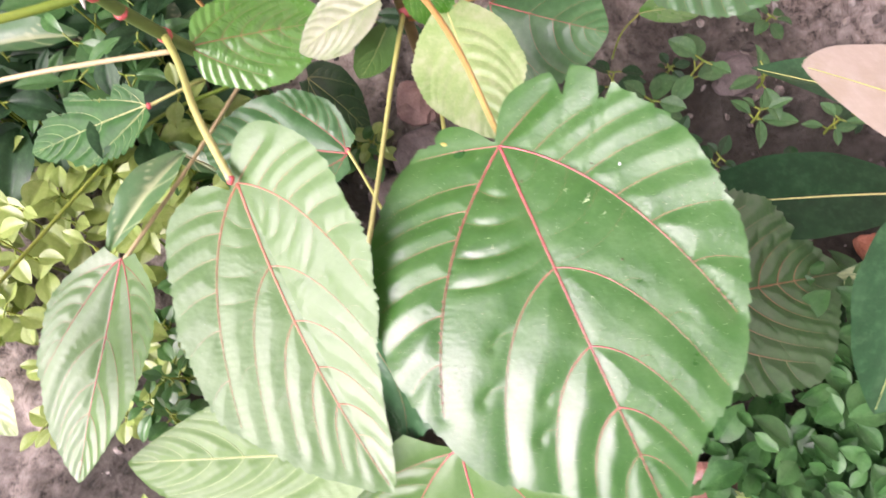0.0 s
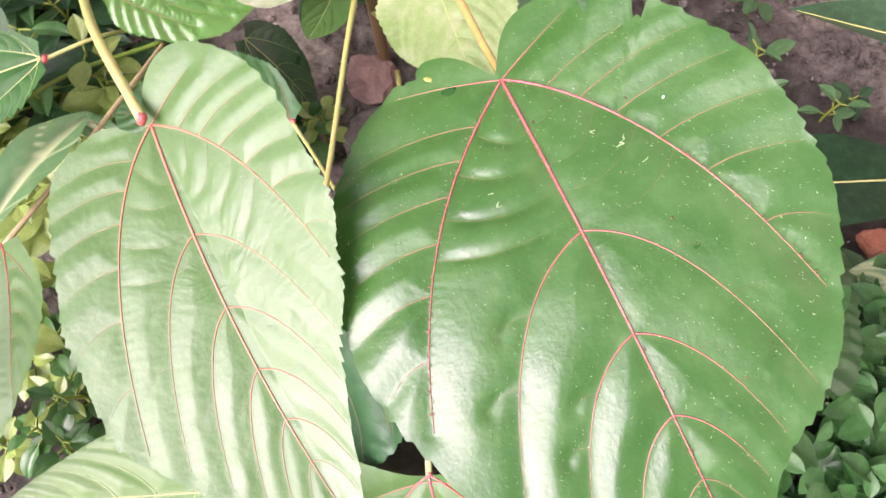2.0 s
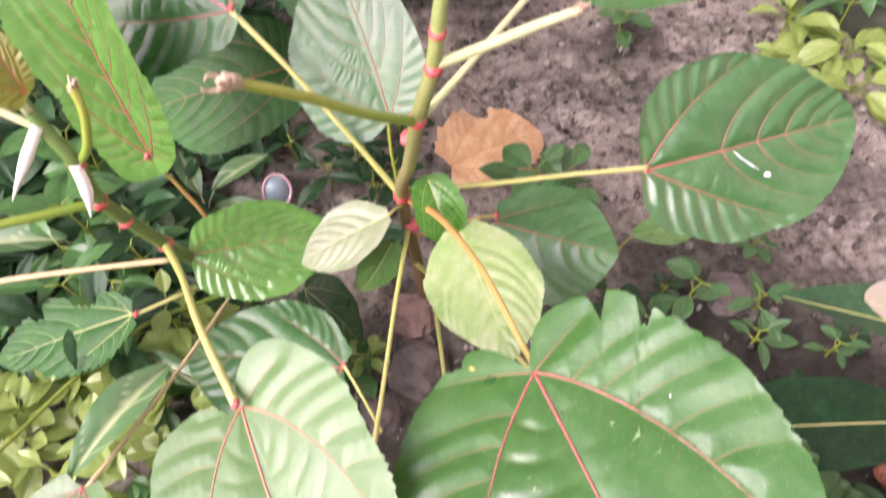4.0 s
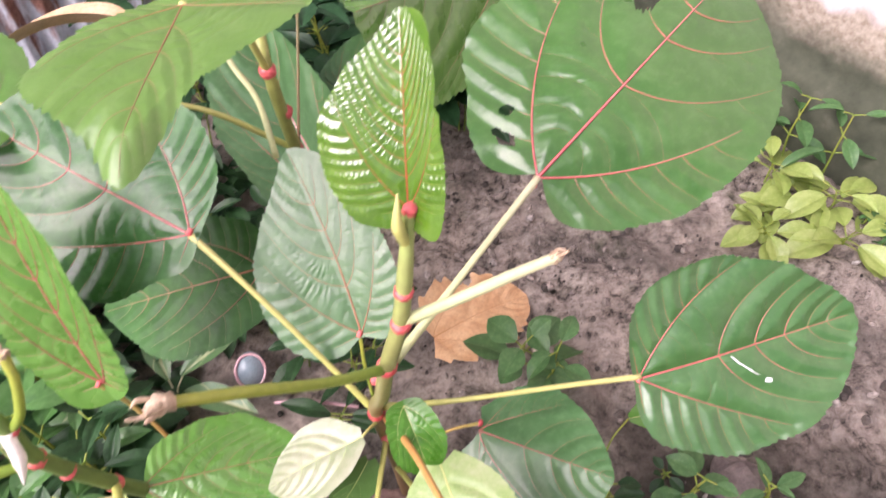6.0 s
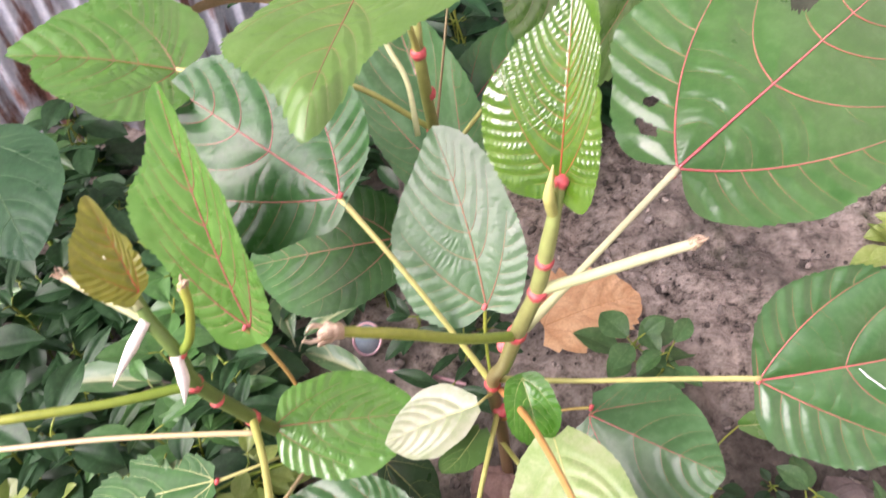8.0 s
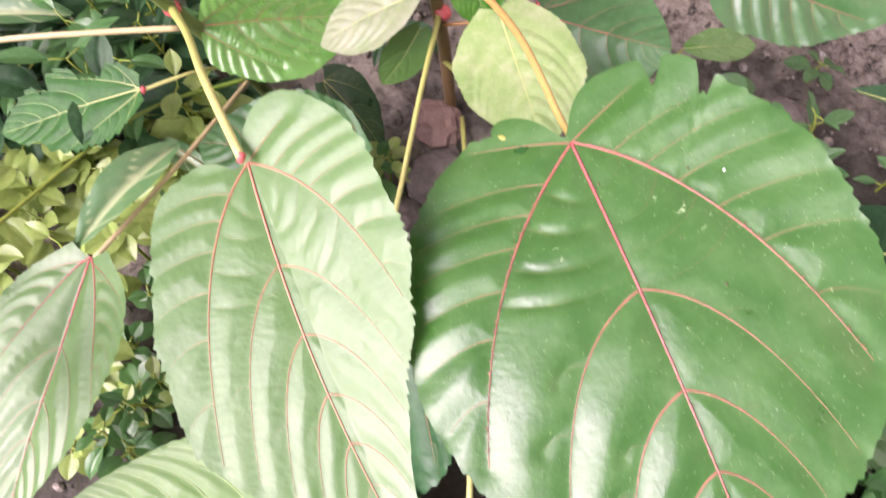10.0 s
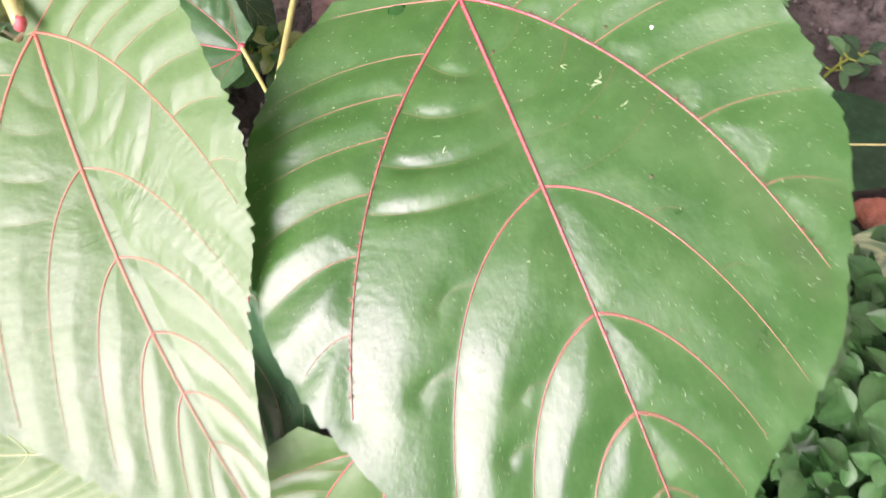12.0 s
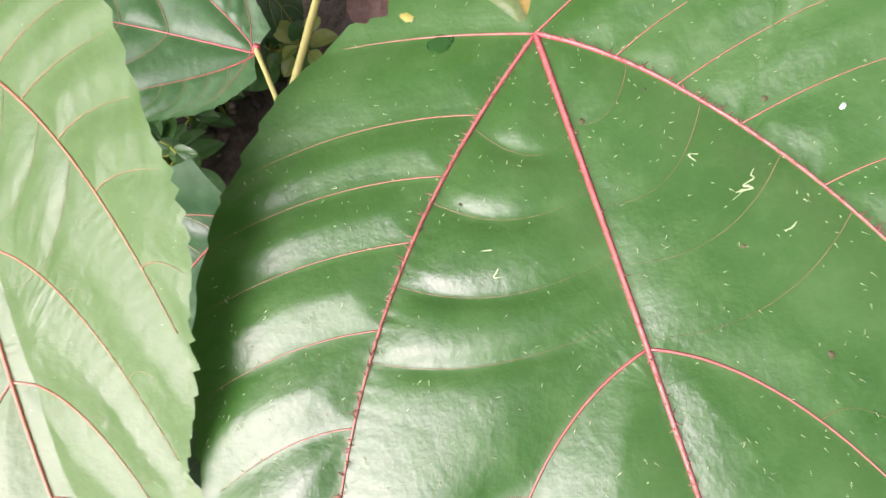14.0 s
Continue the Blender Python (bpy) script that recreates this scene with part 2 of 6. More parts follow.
def crumb_material():
    m, nt, p = material("soil_crumb")
    geo = nt.nodes.new("ShaderNodeNewGeometry")
    f = noise_tex(nt, 300.0, 5.0)
    c = ramp(nt, geo.outputs["Random Per Island"], [(0.0, (0.025, 0.020, 0.016)), (0.6, (0.25, 0.208, 0.175)), (0.94, (0.40, 0.34, 0.29)), (1.0, (0.43, 0.39, 0.35))])
    c = mix(nt, ramp(nt, f, [(0.35, (0, 0, 0)), (0.7, (0.6, 0.6, 0.6))]), c, (0.04, 0.033, 0.028))
    nt.links.new(c, p.inputs["Base Color"])
    p.inputs["Roughness"].default_value = 0.95
    add_bump(nt, p, f, 0.7, 0.001)
    return m


def soil_material():
    m, nt, p = material("soil")
    big = noise_tex(nt, 7.0, 5.0)
    mid = noise_tex(nt, 85.0, 9.0, rough=0.75)
    fine = noise_tex(nt, 420.0, 6.0, rough=0.7)
    c = ramp(nt, mid, [(0.37, (0.016, 0.013, 0.010)), (0.475, (0.36, 0.30, 0.245)), (0.61, (0.62, 0.54, 0.46))])
    c = mix(nt, ramp(nt, big, [(0.44, (0, 0, 0)), (0.60, (0.8, 0.8, 0.8))]), c, mix(nt, 0.62, c, (0.56, 0.475, 0.40)))
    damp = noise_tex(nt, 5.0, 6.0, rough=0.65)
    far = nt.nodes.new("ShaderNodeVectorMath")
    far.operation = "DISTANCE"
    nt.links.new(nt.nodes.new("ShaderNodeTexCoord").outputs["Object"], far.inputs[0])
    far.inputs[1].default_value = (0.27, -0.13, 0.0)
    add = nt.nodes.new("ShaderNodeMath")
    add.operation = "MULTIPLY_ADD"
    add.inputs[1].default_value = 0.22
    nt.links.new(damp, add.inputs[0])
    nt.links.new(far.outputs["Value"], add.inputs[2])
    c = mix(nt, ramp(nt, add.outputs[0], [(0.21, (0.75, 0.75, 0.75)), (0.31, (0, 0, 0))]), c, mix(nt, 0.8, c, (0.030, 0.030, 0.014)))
    c = mix(nt, ramp(nt, damp, [(0.38, (0.8, 0.8, 0.8)), (0.50, (0, 0, 0))]), c, mix(nt, 0.85, c, (0.020, 0.018, 0.012)))
    # shade below the front plants, painted into the soil round this centre
    shade_reach = nt.nodes.new("ShaderNodeVectorMath")
    shade_reach.operation = "DISTANCE"
    nt.links.new(nt.nodes.new("ShaderNodeTexCoord").outputs["Object"], shade_reach.inputs[0])
    shade_reach.inputs[1].default_value = (0.18, -0.45, 0.0)
    plant_shade = nt.nodes.new("ShaderNodeMath")
    plant_shade.operation = "MULTIPLY_ADD"
    plant_shade.inputs[1].default_value = 0.35
    nt.links.new(noise_tex(nt, 9.0, 6.0, rough=0.65), plant_shade.inputs[0])
    nt.links.new(shade_reach.outputs["Value"], plant_shade.inputs[2])
    c = mix(nt, ramp(nt, plant_shade.outputs[0], [(0.63, (0.9, 0.9, 0.9)), (0.73, (0, 0, 0))]), c, mix(nt, 0.90, c, (0.030, 0.025, 0.015)))
    moss = noise_tex(nt, 16.0, 6.0)
    c = mix(nt, ramp(nt, moss, [(0.60, (0, 0, 0)), (0.72, (0.55, 0.55, 0.55))]), c, (0.06, 0.085, 0.025))
    c = mix(nt, ramp(nt, fine, [(0.62, (0, 0, 0)), (0.74, (0.5, 0.5, 0.5))]), c, (0.28, 0.24, 0.22))
    nt.links.new(c, p.inputs["Base Color"])
    p.inputs["Roughness"].default_value = 0.95
    n1 = add_bump(nt, p, mid, 1.0, 0.010)
    add_bump(nt, p, fine, 0.8, 0.0016, n1)
    return m


def wall_material():
    """Pale painted plaster above, dark mossy damp plaster below an uneven line."""
    m, nt, p = material("wall_plaster")
    co = nt.nodes.new("ShaderNodeTexCoord")
    sep = nt.nodes.new("ShaderNodeSeparateXYZ")
    nt.links.new(co.outputs["Object"], sep.inputs[0])
    wob = noise_tex(nt, 22.0, 6.0)
    h = nt.nodes.new("ShaderNodeMath")
    h.operation = "MULTIPLY_ADD"
    nt.links.new(wob, h.inputs[0])
    h.inputs[1].default_value = 0.050
    nt.links.new(sep.outputs["Z"], h.inputs[2])
    blot = noise_tex(nt, 9.0, 6.0)
    grain = noise_tex(nt, 160.0, 5.0)
    paint = ramp(nt, blot, [(0.3, (0.46, 0.40, 0.395)), (0.7, (0.55, 0.49, 0.485))])
    damp = ramp(nt, noise_tex(nt, 30.0, 8.0), [(0.3, (0.03, 0.036, 0.02)), (0.55, (0.065, 0.072, 0.045)), (0.8, (0.13, 0.13, 0.095))])
    edge = ramp(nt, grain, [(0.3, (0.20, 0.165, 0.12)), (0.7, (0.40, 0.35, 0.28))])
    c = mix(nt, ramp(nt, h.outputs[0], [(0.150, (0, 0, 0)), (0.185, (1, 1, 1))]), damp, edge)
    c = mix(nt, ramp(nt, h.outputs[0], [(0.196, (0, 0, 0)), (0.206, (1, 1, 1))]), c, paint)
    nt.links.new(c, p.inputs["Base Color"])
    p.inputs["Roughness"].default_value = 0.9
    n1 = add_bump(nt, p, grain, 0.5, 0.002)
    add_bump(nt, p, damp, 0.4, 0.004, n1)
    return m


def rust_material():
    m, nt, p = material("rusty_zinc")
    co = nt.nodes.new("ShaderNodeTexCoord")
    mp = nt.nodes.new("ShaderNodeMapping")
    mp.inputs["Scale"].default_value = (1.0, 1.0, 0.22)
    nt.links.new(co.outputs["Object"], mp.inputs[0])
    run = noise_tex(nt, 26.0, 6.0, mp.outputs[0])
    g = noise_tex(nt, 180.0, 5.0)
    rust = ramp(nt, g, [(0.3, (0.16, 0.07, 0.05)), (0.7, (0.36, 0.18, 0.13))])
    zinc = ramp(nt, g, [(0.3, (0.60, 0.63, 0.69)), (0.7, (0.82, 0.83, 0.87))])
    c = mix(nt, ramp(nt, run, [(0.53, (0, 0, 0)), (0.60, (1, 1, 1))]), zinc, rust)
    nt.links.new(c, p.inputs["Base Color"])
    p.inputs["Roughness"].default_value = 0.6
    p.inputs["Metallic"].default_value = 0.15
    add_bump(nt, p, g, 0.5, 0.001)
    return m


SOIL, WALLM, RUSTM, CRUMB = soil_material(), wall_material(), rust_material(), crumb_material()


# ---- building helpers ----
def mesh_object(name, verts, faces, mat, parent=None, m=None, label="", smooth=True, attrs=None):
    me = bpy.data.meshes.new(name)
    me.from_pydata([tuple(v) for v in verts], [], faces)
    me.materials.append(mat)
    if smooth:
        me.polygons.foreach_set("use_smooth", [True] * len(me.polygons))
    for key, vals in (attrs or {}).items():
        a = me.attributes.new(key, "FLOAT", "POINT")
        a.data.foreach_set("value", np.asarray(vals, dtype=np.float32))
    me.update()
    ob = new(name, me)
    return place(ob, parent, m, label)


def place(ob, parent=None, m=None, label=""):
    if parent is not None:
        ob.parent = parent
    if m is not None:
        ob.matrix_basis = m
    if label:
        ob["label"] = label
    return ob


def thing(name, label, category, at=(0, 0, 0), group="", kind=""):
    ob = new(name)
    ob.empty_display_size = 0.01
    ob.location = at
    return tagged(ob, label, category, group, kind)


def inverse_of(parent):
    return Matrix.Translation(-parent.location)


def smooth_line(pts, n):
    """A Catmull-Rom line through the points, n samples."""
    p = [Vector(q) for q in pts]
    p = [p[0] * 2 - p[1]] + p + [p[-1] * 2 - p[-2]]
    out = []
    for k in range(n):
        u = k / (n - 1) * (len(p) - 3)
        i = min(int(u), len(p) - 4)
        f = u - i
        a, b, c, d = p[i:i + 4]
        out.append(0.5 * ((2 * b) + (c - a) * f + (2 * a - 5 * b + 4 * c - d) * f * f + (3 * b - a - 3 * c + d) * f ** 3))
    return out


def tube_data(pts, radii, seg=8, bump=0.0, seed=0):
    rng = random.Random(seed)
    n = len(pts)
    verts, faces, run = [], [], []
    up = Vector((0.13, 0.29, 0.95))
    for i, q in enumerate(pts):
        d = (pts[min(i + 1, n - 1)] - pts[max(i - 1, 0)]).normalized()
        x = d.cross(up)
        if x.length < 1e-4:
            x = d.cross(Vector((1, 0, 0)))
        x.normalize()
        y = x.cross(d)
        u = i / (n - 1)
        j = u * (len(radii) - 1)
        k = min(int(j), len(radii) - 2)
        r = radii[k] + (radii[k + 1] - radii[k]) * (j - k)
        for s in range(seg):
            a = 2 * math.pi * s / seg
            rr = r * (1 + bump * rng.uniform(-1, 1))
            verts.append(q + (x * math.cos(a) + y * math.sin(a)) * rr)
            run.append(u)
    for i in range(n - 1):
        for s in range(seg):
            t = (s + 1) % seg
            faces.append((i * seg + s, i * seg + t, (i + 1) * seg + t, (i + 1) * seg + s))
    faces.append(tuple(range(seg - 1, -1, -1)))
    faces.append(tuple((n - 1) * seg + s for s in range(seg)))
    return verts, faces, run


def stalk(parent, name, pts, radii, mat, label="", seg=10, n=28, bump=0.03):
    v, f, run = tube_data(smooth_line(pts, n), [0.78 * r for r in radii], seg, bump, seed=len(bpy.data.objects))
    return mesh_object(name, v, f, mat, parent, inverse_of(parent), label, attrs={"run": run})


def ring(parent, at, along, r, h, mat=None, name="node_ring", label=""):
    """A swollen red joint round a stem."""
    d = Vector(along).normalized()
    r = 0.8 * r
    pts = [Vector(at) + d * h * (k / 6 - 0.5) for k in range(7)]
    v, f, run = tube_data(pts, [r * 0.78, r * 0.92, r * 0.98, r * 0.93, r * 0.78], 14, 0.10, seed=len(bpy.data.objects))
    return mesh_object(name, v, f, mat or NODE, parent, inverse_of(parent), label, attrs={"run": run})


def ragged_tip(parent, at, way, r, seed=1):
    """The crumpled dry end of a broken petiole, with a few curled shreds."""
    rng = random.Random(seed)
    at, d, r = Vector(at), Vector(way).normalized(), 0.85 * r
    x = d.orthogonal().normalized()
    y = d.cross(x)
    verts, faces, run = tube_data(smooth_line([at - d * r, at + d * r * 0.6, at + d * r * 1.8], 8), [r * 0.95, r * 1.15, r * 0.4], 9, 0.3, seed)
    for k in range(6):
        q = rng.random() * 6.28
        side = x * math.cos(q) + y * math.sin(q)
        p0 = at + side * r * 0.7
        p1 = p0 + d * r * rng.uniform(1.2, 2.4) + side * r * rng.uniform(0.1, 0.9)
        p2 = p1 + d * r * rng.uniform(-0.2, 1.6) + side * r * rng.uniform(-0.8, 1.2) + x * r * rng.uniform(-0.7, 0.7)
        v, f, u = tube_data(smooth_line([p0, p1, p2], 8), [r * 0.38, r * 0.3, r * 0.08], 6, 0.3, seed + k)
        o = len(verts)
        verts += v
        faces += [tuple(i + o for i in t) for t in f]
    return mesh_object("dry_tip", verts, faces, DRY, parent, inverse_of(parent), "shrivelled brown tip")


def bud(parent, pts, radii, mat, name="stipule", label=""):
    return stalk(parent, name, pts, radii, mat, label, seg=8, n=14, bump=0.08)


# ---- leaf blades ----
def profile(v, p0, vm, q):
    a, b = np.clip(v / vm, 0, 1), np.clip((v - vm) / (1 - vm), 0, 1)
    return np.where(v < vm, p0 + (1 - p0) * np.sin(np.pi / 2 * a) ** 0.9, np.maximum(np.cos(np.pi / 2 * b), 0) ** q)


class Blade:
    """The surface of one leaf: base at the origin, tip along +y, upper face +z."""

    def __init__(self, L, W, fold=0.0, bend=0.0, skew=0.0, p0=0.55, vm=0.38, lobe=0.12, q=0.8, wave=0.0, curl=0.0, seed=1, asym=0.0, lobe_asym=0.0, lobe_pow=1.5):
        self.lobe_pow = lobe_pow
        self.asym, self.lobe_asym = asym, lobe_asym
        self.L, self.W, self.fold, self.bend, self.skew = L, W, radians(fold), radians(bend), skew
        self.p0, self.vm, self.lobe, self.q, self.wave, self.curl = p0, vm, lobe, q, wave, curl
        self.rng = np.random.RandomState(seed)
        self.ph = self.rng.rand(6) * 6.28

    def flat(self, a, v, lobed=1.0):
        """Plane place from the sideways share a (of half the full width) and the lengthways share v."""
        pr = np.maximum(profile(v, self.p0, self.vm, self.q), 1e-3)
        s = np.clip(np.abs(a) / pr, 0, 1.1)
        x = a * (1 + self.asym * np.sign(a)) * self.W / 2
        y = v * self.L - lobed * self.lobe * (1 + self.lobe_asym * np.sign(a)) * self.L * s ** self.lobe_pow * (1 - v) ** 3 + self.skew * x * s * s * np.minimum(1, 4 * v - 0.3)
        return x, y

    def bent(self, x, y, h):
        edge = np.abs(x) / (self.W / 2)
        z = np.abs(x) * math.sin(self.fold) + h - self.curl * self.W * edge ** 3
        z = z + self.wave * self.L * edge ** 2 * np.sin(y / self.L * 9 + np.where(x > 0, self.ph[0], self.ph[1]))
        x = x * math.cos(self.fold)
        k = (self.bend if abs(self.bend) > 1e-3 else 1e-3) / self.L
        t = k * y
        return np.stack([x, np.sin(t) / k + z * np.sin(t), -(1 - np.cos(t)) / k + z * np.cos(t)], -1)

    def vein_lines(self, palmate=True, seconds=(0.35, 0.55, 0.69, 0.80, 0.89), n=40, rise=0.56, basal=((0.82, 0.53, 1.3), (0.82, 0.53, 1.3))):
        """Names and (a, v) lines of the veins."""
        u = np.linspace(0, 1, n)
        out = [("midrib", 0 * u, 0.98 * u)]
        for side in (-1, 1):
            if palmate:
                be, bv, bp = basal[0 if side < 0 else 1]
                la, lv = side * be * u, bv * u ** bp
                out.append(("basal_vein", la, lv))
                out.append(("outer_vein", side * 0.62 * u, 0.02 + 0.10 * u ** 1.4))
                for k in (0.25, 0.39, 0.53, 0.67, 0.80, 0.92):
                    a0, v0 = side * be * k, bv * k ** bp
                    ve = min(v0 + 0.10, 0.9)
                    ae = side * 0.97 * float(profile(np.array(ve), self.p0, self.vm, self.q))
                    out.append(("fine_vein", a0 + (ae - a0) * u, v0 + (ve - v0) * u ** 1.7 - 0.02 * np.sin(np.pi * u)))
            for v0 in seconds:
                ve = min(v0 + rise * (1.05 - v0), 0.985)
                ae = side * 0.93 * float(profile(np.array(ve), self.p0, self.vm, self.q))
                out.append(("second_vein" if v0 < 0.75 else "fine_vein", ae * (1 - (1 - u) ** 1.7), v0 + (ve - v0) * (0.45 * u + 0.55 * u ** 1.9)))
        return out


SHEETS, VEINS = {}, {}


def in_hole(holes, a, v):
    return any(((a - ha) / hw) ** 2 + ((v - hv) / hh) ** 2 < 1 for ha, hv, hw, hh in holes)


def on_blade(ob, a, v):
    """Point and normal of a leaf's surface, in the leaf's own space."""
    A, V, P = SHEETS[ob.name]
    r, c = np.unravel_index(int(np.argmin((A - a) ** 2 + (V - v) ** 2)), A.shape)
    r0, c0 = min(max(r, 1), len(P) - 2), min(max(c, 1), P.shape[1] - 2)
    n = Vector(P[r0, c0 + 1] - P[r0, c0 - 1]).cross(Vector(P[r0 + 1, c0] - P[r0 - 1, c0])).normalized()
    return Vector(P[r, c]), n if n.z > 0 else -n


def spot(ob, a, v, r, mat, name="leaf_spot", stretch=1.0, turn=0.0, seed=1, label=""):
    """A small uneven blotch lying on a leaf."""
    rng = random.Random(seed)
    p, n = on_blade(ob, a, v)
    x = n.orthogonal().normalized()
    y = n.cross(x)
    x, y = x * math.cos(turn) + y * math.sin(turn), y * math.cos(turn) - x * math.sin(turn)
    verts, faces = [p + n * 0.0005], []
    for ring_r, lift in ((0.6, 0.3), (1.0, 0.0)):
        for k in range(14):
            q = 2 * math.pi * k / 14
            rr = r * ring_r * rng.uniform(0.8, 1.2)
            verts.append(p + x * math.cos(q) * rr * stretch + y * math.sin(q) * rr + n * (0.0003 + 0.0004 * lift))
    for k in range(14):
        l = (k + 1) % 14
        faces += [(0, 1 + k, 1 + l), (1 + k, 15 + k, 15 + l, 1 + l)]
    return mesh_object(name, verts, faces, mat, ob, None, label, attrs={"vein_gap": [1.0] * len(verts)})


def scratch(ob, way, r, mat, name="leaf_scar", seed=1):
    rng = random.Random(seed)
    pts = []
    for (a0, v0), (a1, v1) in zip(way, way[1:]):
        for k in range(4):
            p, n = on_blade(ob, a0 + (a1 - a0) * k / 4 + rng.uniform(-1, 1) * 0.006, v0 + (v1 - v0) * k / 4 + rng.uniform(-1, 1) * 0.003)
            pts.append(p + n * r * 0.4)
    v, f, run = tube_data(smooth_line(pts, 24), [r * 0.4, r, r * 0.5, r, r * 0.2], 5, 0.35, seed)
    return mesh_object(name, v, f, mat, ob, None, "")


def hairs(ob, length, mat, seed=1):
    """Short stiff hairs standing along the big veins of a leaf."""
    rng = random.Random(seed)
    verts, faces = [], []
    n, x, y = Vector((0, 0, 1)), Vector((1, 0, 0)), Vector((0, 1, 0))
    for pts in VEINS[ob.name]:
        for k in range(1, len(pts) - 2):
            for rep in range(3):
                p = Vector(pts[k]).lerp(Vector(pts[k + 1]), rng.random())
                q = rng.random() * 6.28
                d = (n * 0.7 + x * math.cos(q) + y * math.sin(q)).normalized()
                s = d.orthogonal().normalized() * length * 0.11
                t = d.cross(s)
                o = len(verts)
                base = p + n * length * 0.2
                verts += [base + s, base - s * 0.5 + t, base - s * 0.5 - t, base + d * length * rng.uniform(0.6, 1.2)]
                faces += [(o, o + 1, o + 3), (o + 1, o + 2, o + 3), (o + 2, o, o + 3)]
    hb = mesh_object("vein_hairs", verts, faces, mat, ob)
    hb["kind"] = "stuff"
    return hb


def blade_hairs(ob, count, length, mat, seed=1):
    """Fine pale hairs lying here and there on the blade."""
    rng = random.Random(seed)
    A, V, P = SHEETS[ob.name]
    verts, faces = [], []
    for k in range(count):
        r, c = int((len(P) - 4) * math.sqrt(rng.random())) + 1, rng.randrange(1, P.shape[1] - 1)
        p = Vector(P[r, c])
        d = Vector((rng.gauss(0, 0.5), 0.6 + rng.gauss(0, 0.5), 0.45)).normalized()
        s = d.orthogonal().normalized() * length * 0.07
        t = d.cross(s)
        o = len(verts)
        p.z += 0.0001
        verts += [p + s, p - s * 0.5 + t, p - s * 0.5 - t, p + d * length * rng.uniform(0.4, 1.1)]
        faces += [(o, o + 1, o + 3), (o + 1, o + 2, o + 3), (o + 2, o, o + 3)]
    hb = mesh_object("blade_hairs", verts, faces, mat, ob)
    hb["kind"] = "stuff"
    return hb


def leaf(parent, base, turn, L, W, fold=5, bend=20, skew=0.0, mat=None, vein=None, p0=0.55, vm=0.38, lobe=0.12, q=0.8,
         teeth=24, tooth=0.035, relief=1.0, fine=(26, 80), bites=(), wave=0.0, curl=0.0, palmate=True, seconds=(0.35, 0.55, 0.69, 0.80, 0.89),
         name="leaf", label="", thick=1.0, seed=1, cross=1.0, asym=0.0, lobe_asym=0.0, rise=0.56, basal=((0.82, 0.53, 1.3), (0.82, 0.53, 1.3)), holes=(), ladder=0.036, ridges=0.0, lobe_pow=1.5):
    """A toothed leaf as a part of its plant, with its raised veins as parts of the leaf.
    bites: (side, v, depth, width) eaten out of the edge."""
    b = Blade(L, W, fold, bend, skew, p0, vm, lobe, q, wave, curl, seed, asym, lobe_asym, lobe_pow)
    nu, nv = fine
    rng = np.random.RandomState(seed)
    s = np.linspace(-1, 1, 2 * nu + 1)
    s = np.sign(s) * np.abs(s) ** 0.9
    v = np.linspace(0, 1, nv + 1) ** 0.95
    S, V = np.meshgrid(s, v)
    side = np.where(S < 0, -1, 1)
    saw = (V * teeth + np.where(side < 0, 0.37, 0.0) + 0.25 * np.sin(V * 17 + side)) % 1.0
    edge = 1 + tooth * (saw - 0.6) * np.clip((np.abs(S) - 0.82) / 0.18, 0, 1) * np.clip(V * 14, 0, 1)
    edge = edge * (1 + 0.018 * np.sin(V * 23 + side * 2 + seed))
    for (bs, bv, bd, bw) in bites:
        hit = (side == bs) * np.exp(-((V - bv) / bw) ** 4)
        edge = edge * (1 - bd * hit * np.clip(np.abs(S) * 1.3, 0, 1) * (1 + 0.12 * np.sin(V * 140)))
    pr = profile(V, p0, vm, q)
    A = S * pr * edge * (1 - 0.3 * S ** 4 * np.clip(1 - V / 0.2, 0, 1) ** 2)
    X, Y = b.flat(A, V)
    lines = b.vein_lines(palmate, seconds, rise=rise, basal=basal)
    px, py, arc = [], [], []
    for nm, a, vv in lines:
        x, y = b.flat(a, vv, 0.25)
        px.append(x), py.append(y)
        arc.append(np.r_[0, np.cumsum(np.hypot(np.diff(x), np.diff(y)))])
    px, py, arc = np.concatenate(px), np.concatenate(py), np.concatenate(arc)
    fx, fy = X.ravel(), Y.ravel()
    D, ARC = np.empty(len(fx)), np.empty(len(fx))
    for i in range(0, len(fx), 2000):
        d2 = (fx[i:i + 2000, None] - px) ** 2 + (fy[i:i + 2000, None] - py) ** 2
        k = d2.argmin(1)
        D[i:i + 2000], ARC[i:i + 2000] = np.sqrt(d2[np.arange(len(k)), k]), arc[k]
    dl = 0.031 * L
    gap = 1 - np.exp(-(D / dl) ** 1.4)
    warp = 0.4 * np.sin(fx / L * 21 + b.ph[4]) + 0.35 * np.sin(fy / L * 26 + fx / L * 13 + b.ph[5])
    warp = warp * min(1.0, 1.5 / max(cross, 0.1))
    patch = 0.55 + 0.45 * np.sin(fx / L * 17 + b.ph[2]) * np.sin(fy / L * 15 + b.ph[5])
    h = relief * L * (0.0115 * gap + cross * 0.0013 * patch * gap * np.sin(ARC / (ladder * L) * 2 * math.pi + warp))
    h = h + relief * L * 0.006 * np.sin(fx / W * 7 + b.ph[2]) * np.sin(fy / L * 8 + b.ph[3])
    if ridges:
        h = h + L * ridges * gap * np.sin((fy - 0.4 * np.abs(fx)) / (0.046 * L) * 2 * math.pi + 0.5 * np.sin(fx / L * 30 + b.ph[1]))
    P = b.bent(fx, fy, h)
    w = 2 * nu + 1
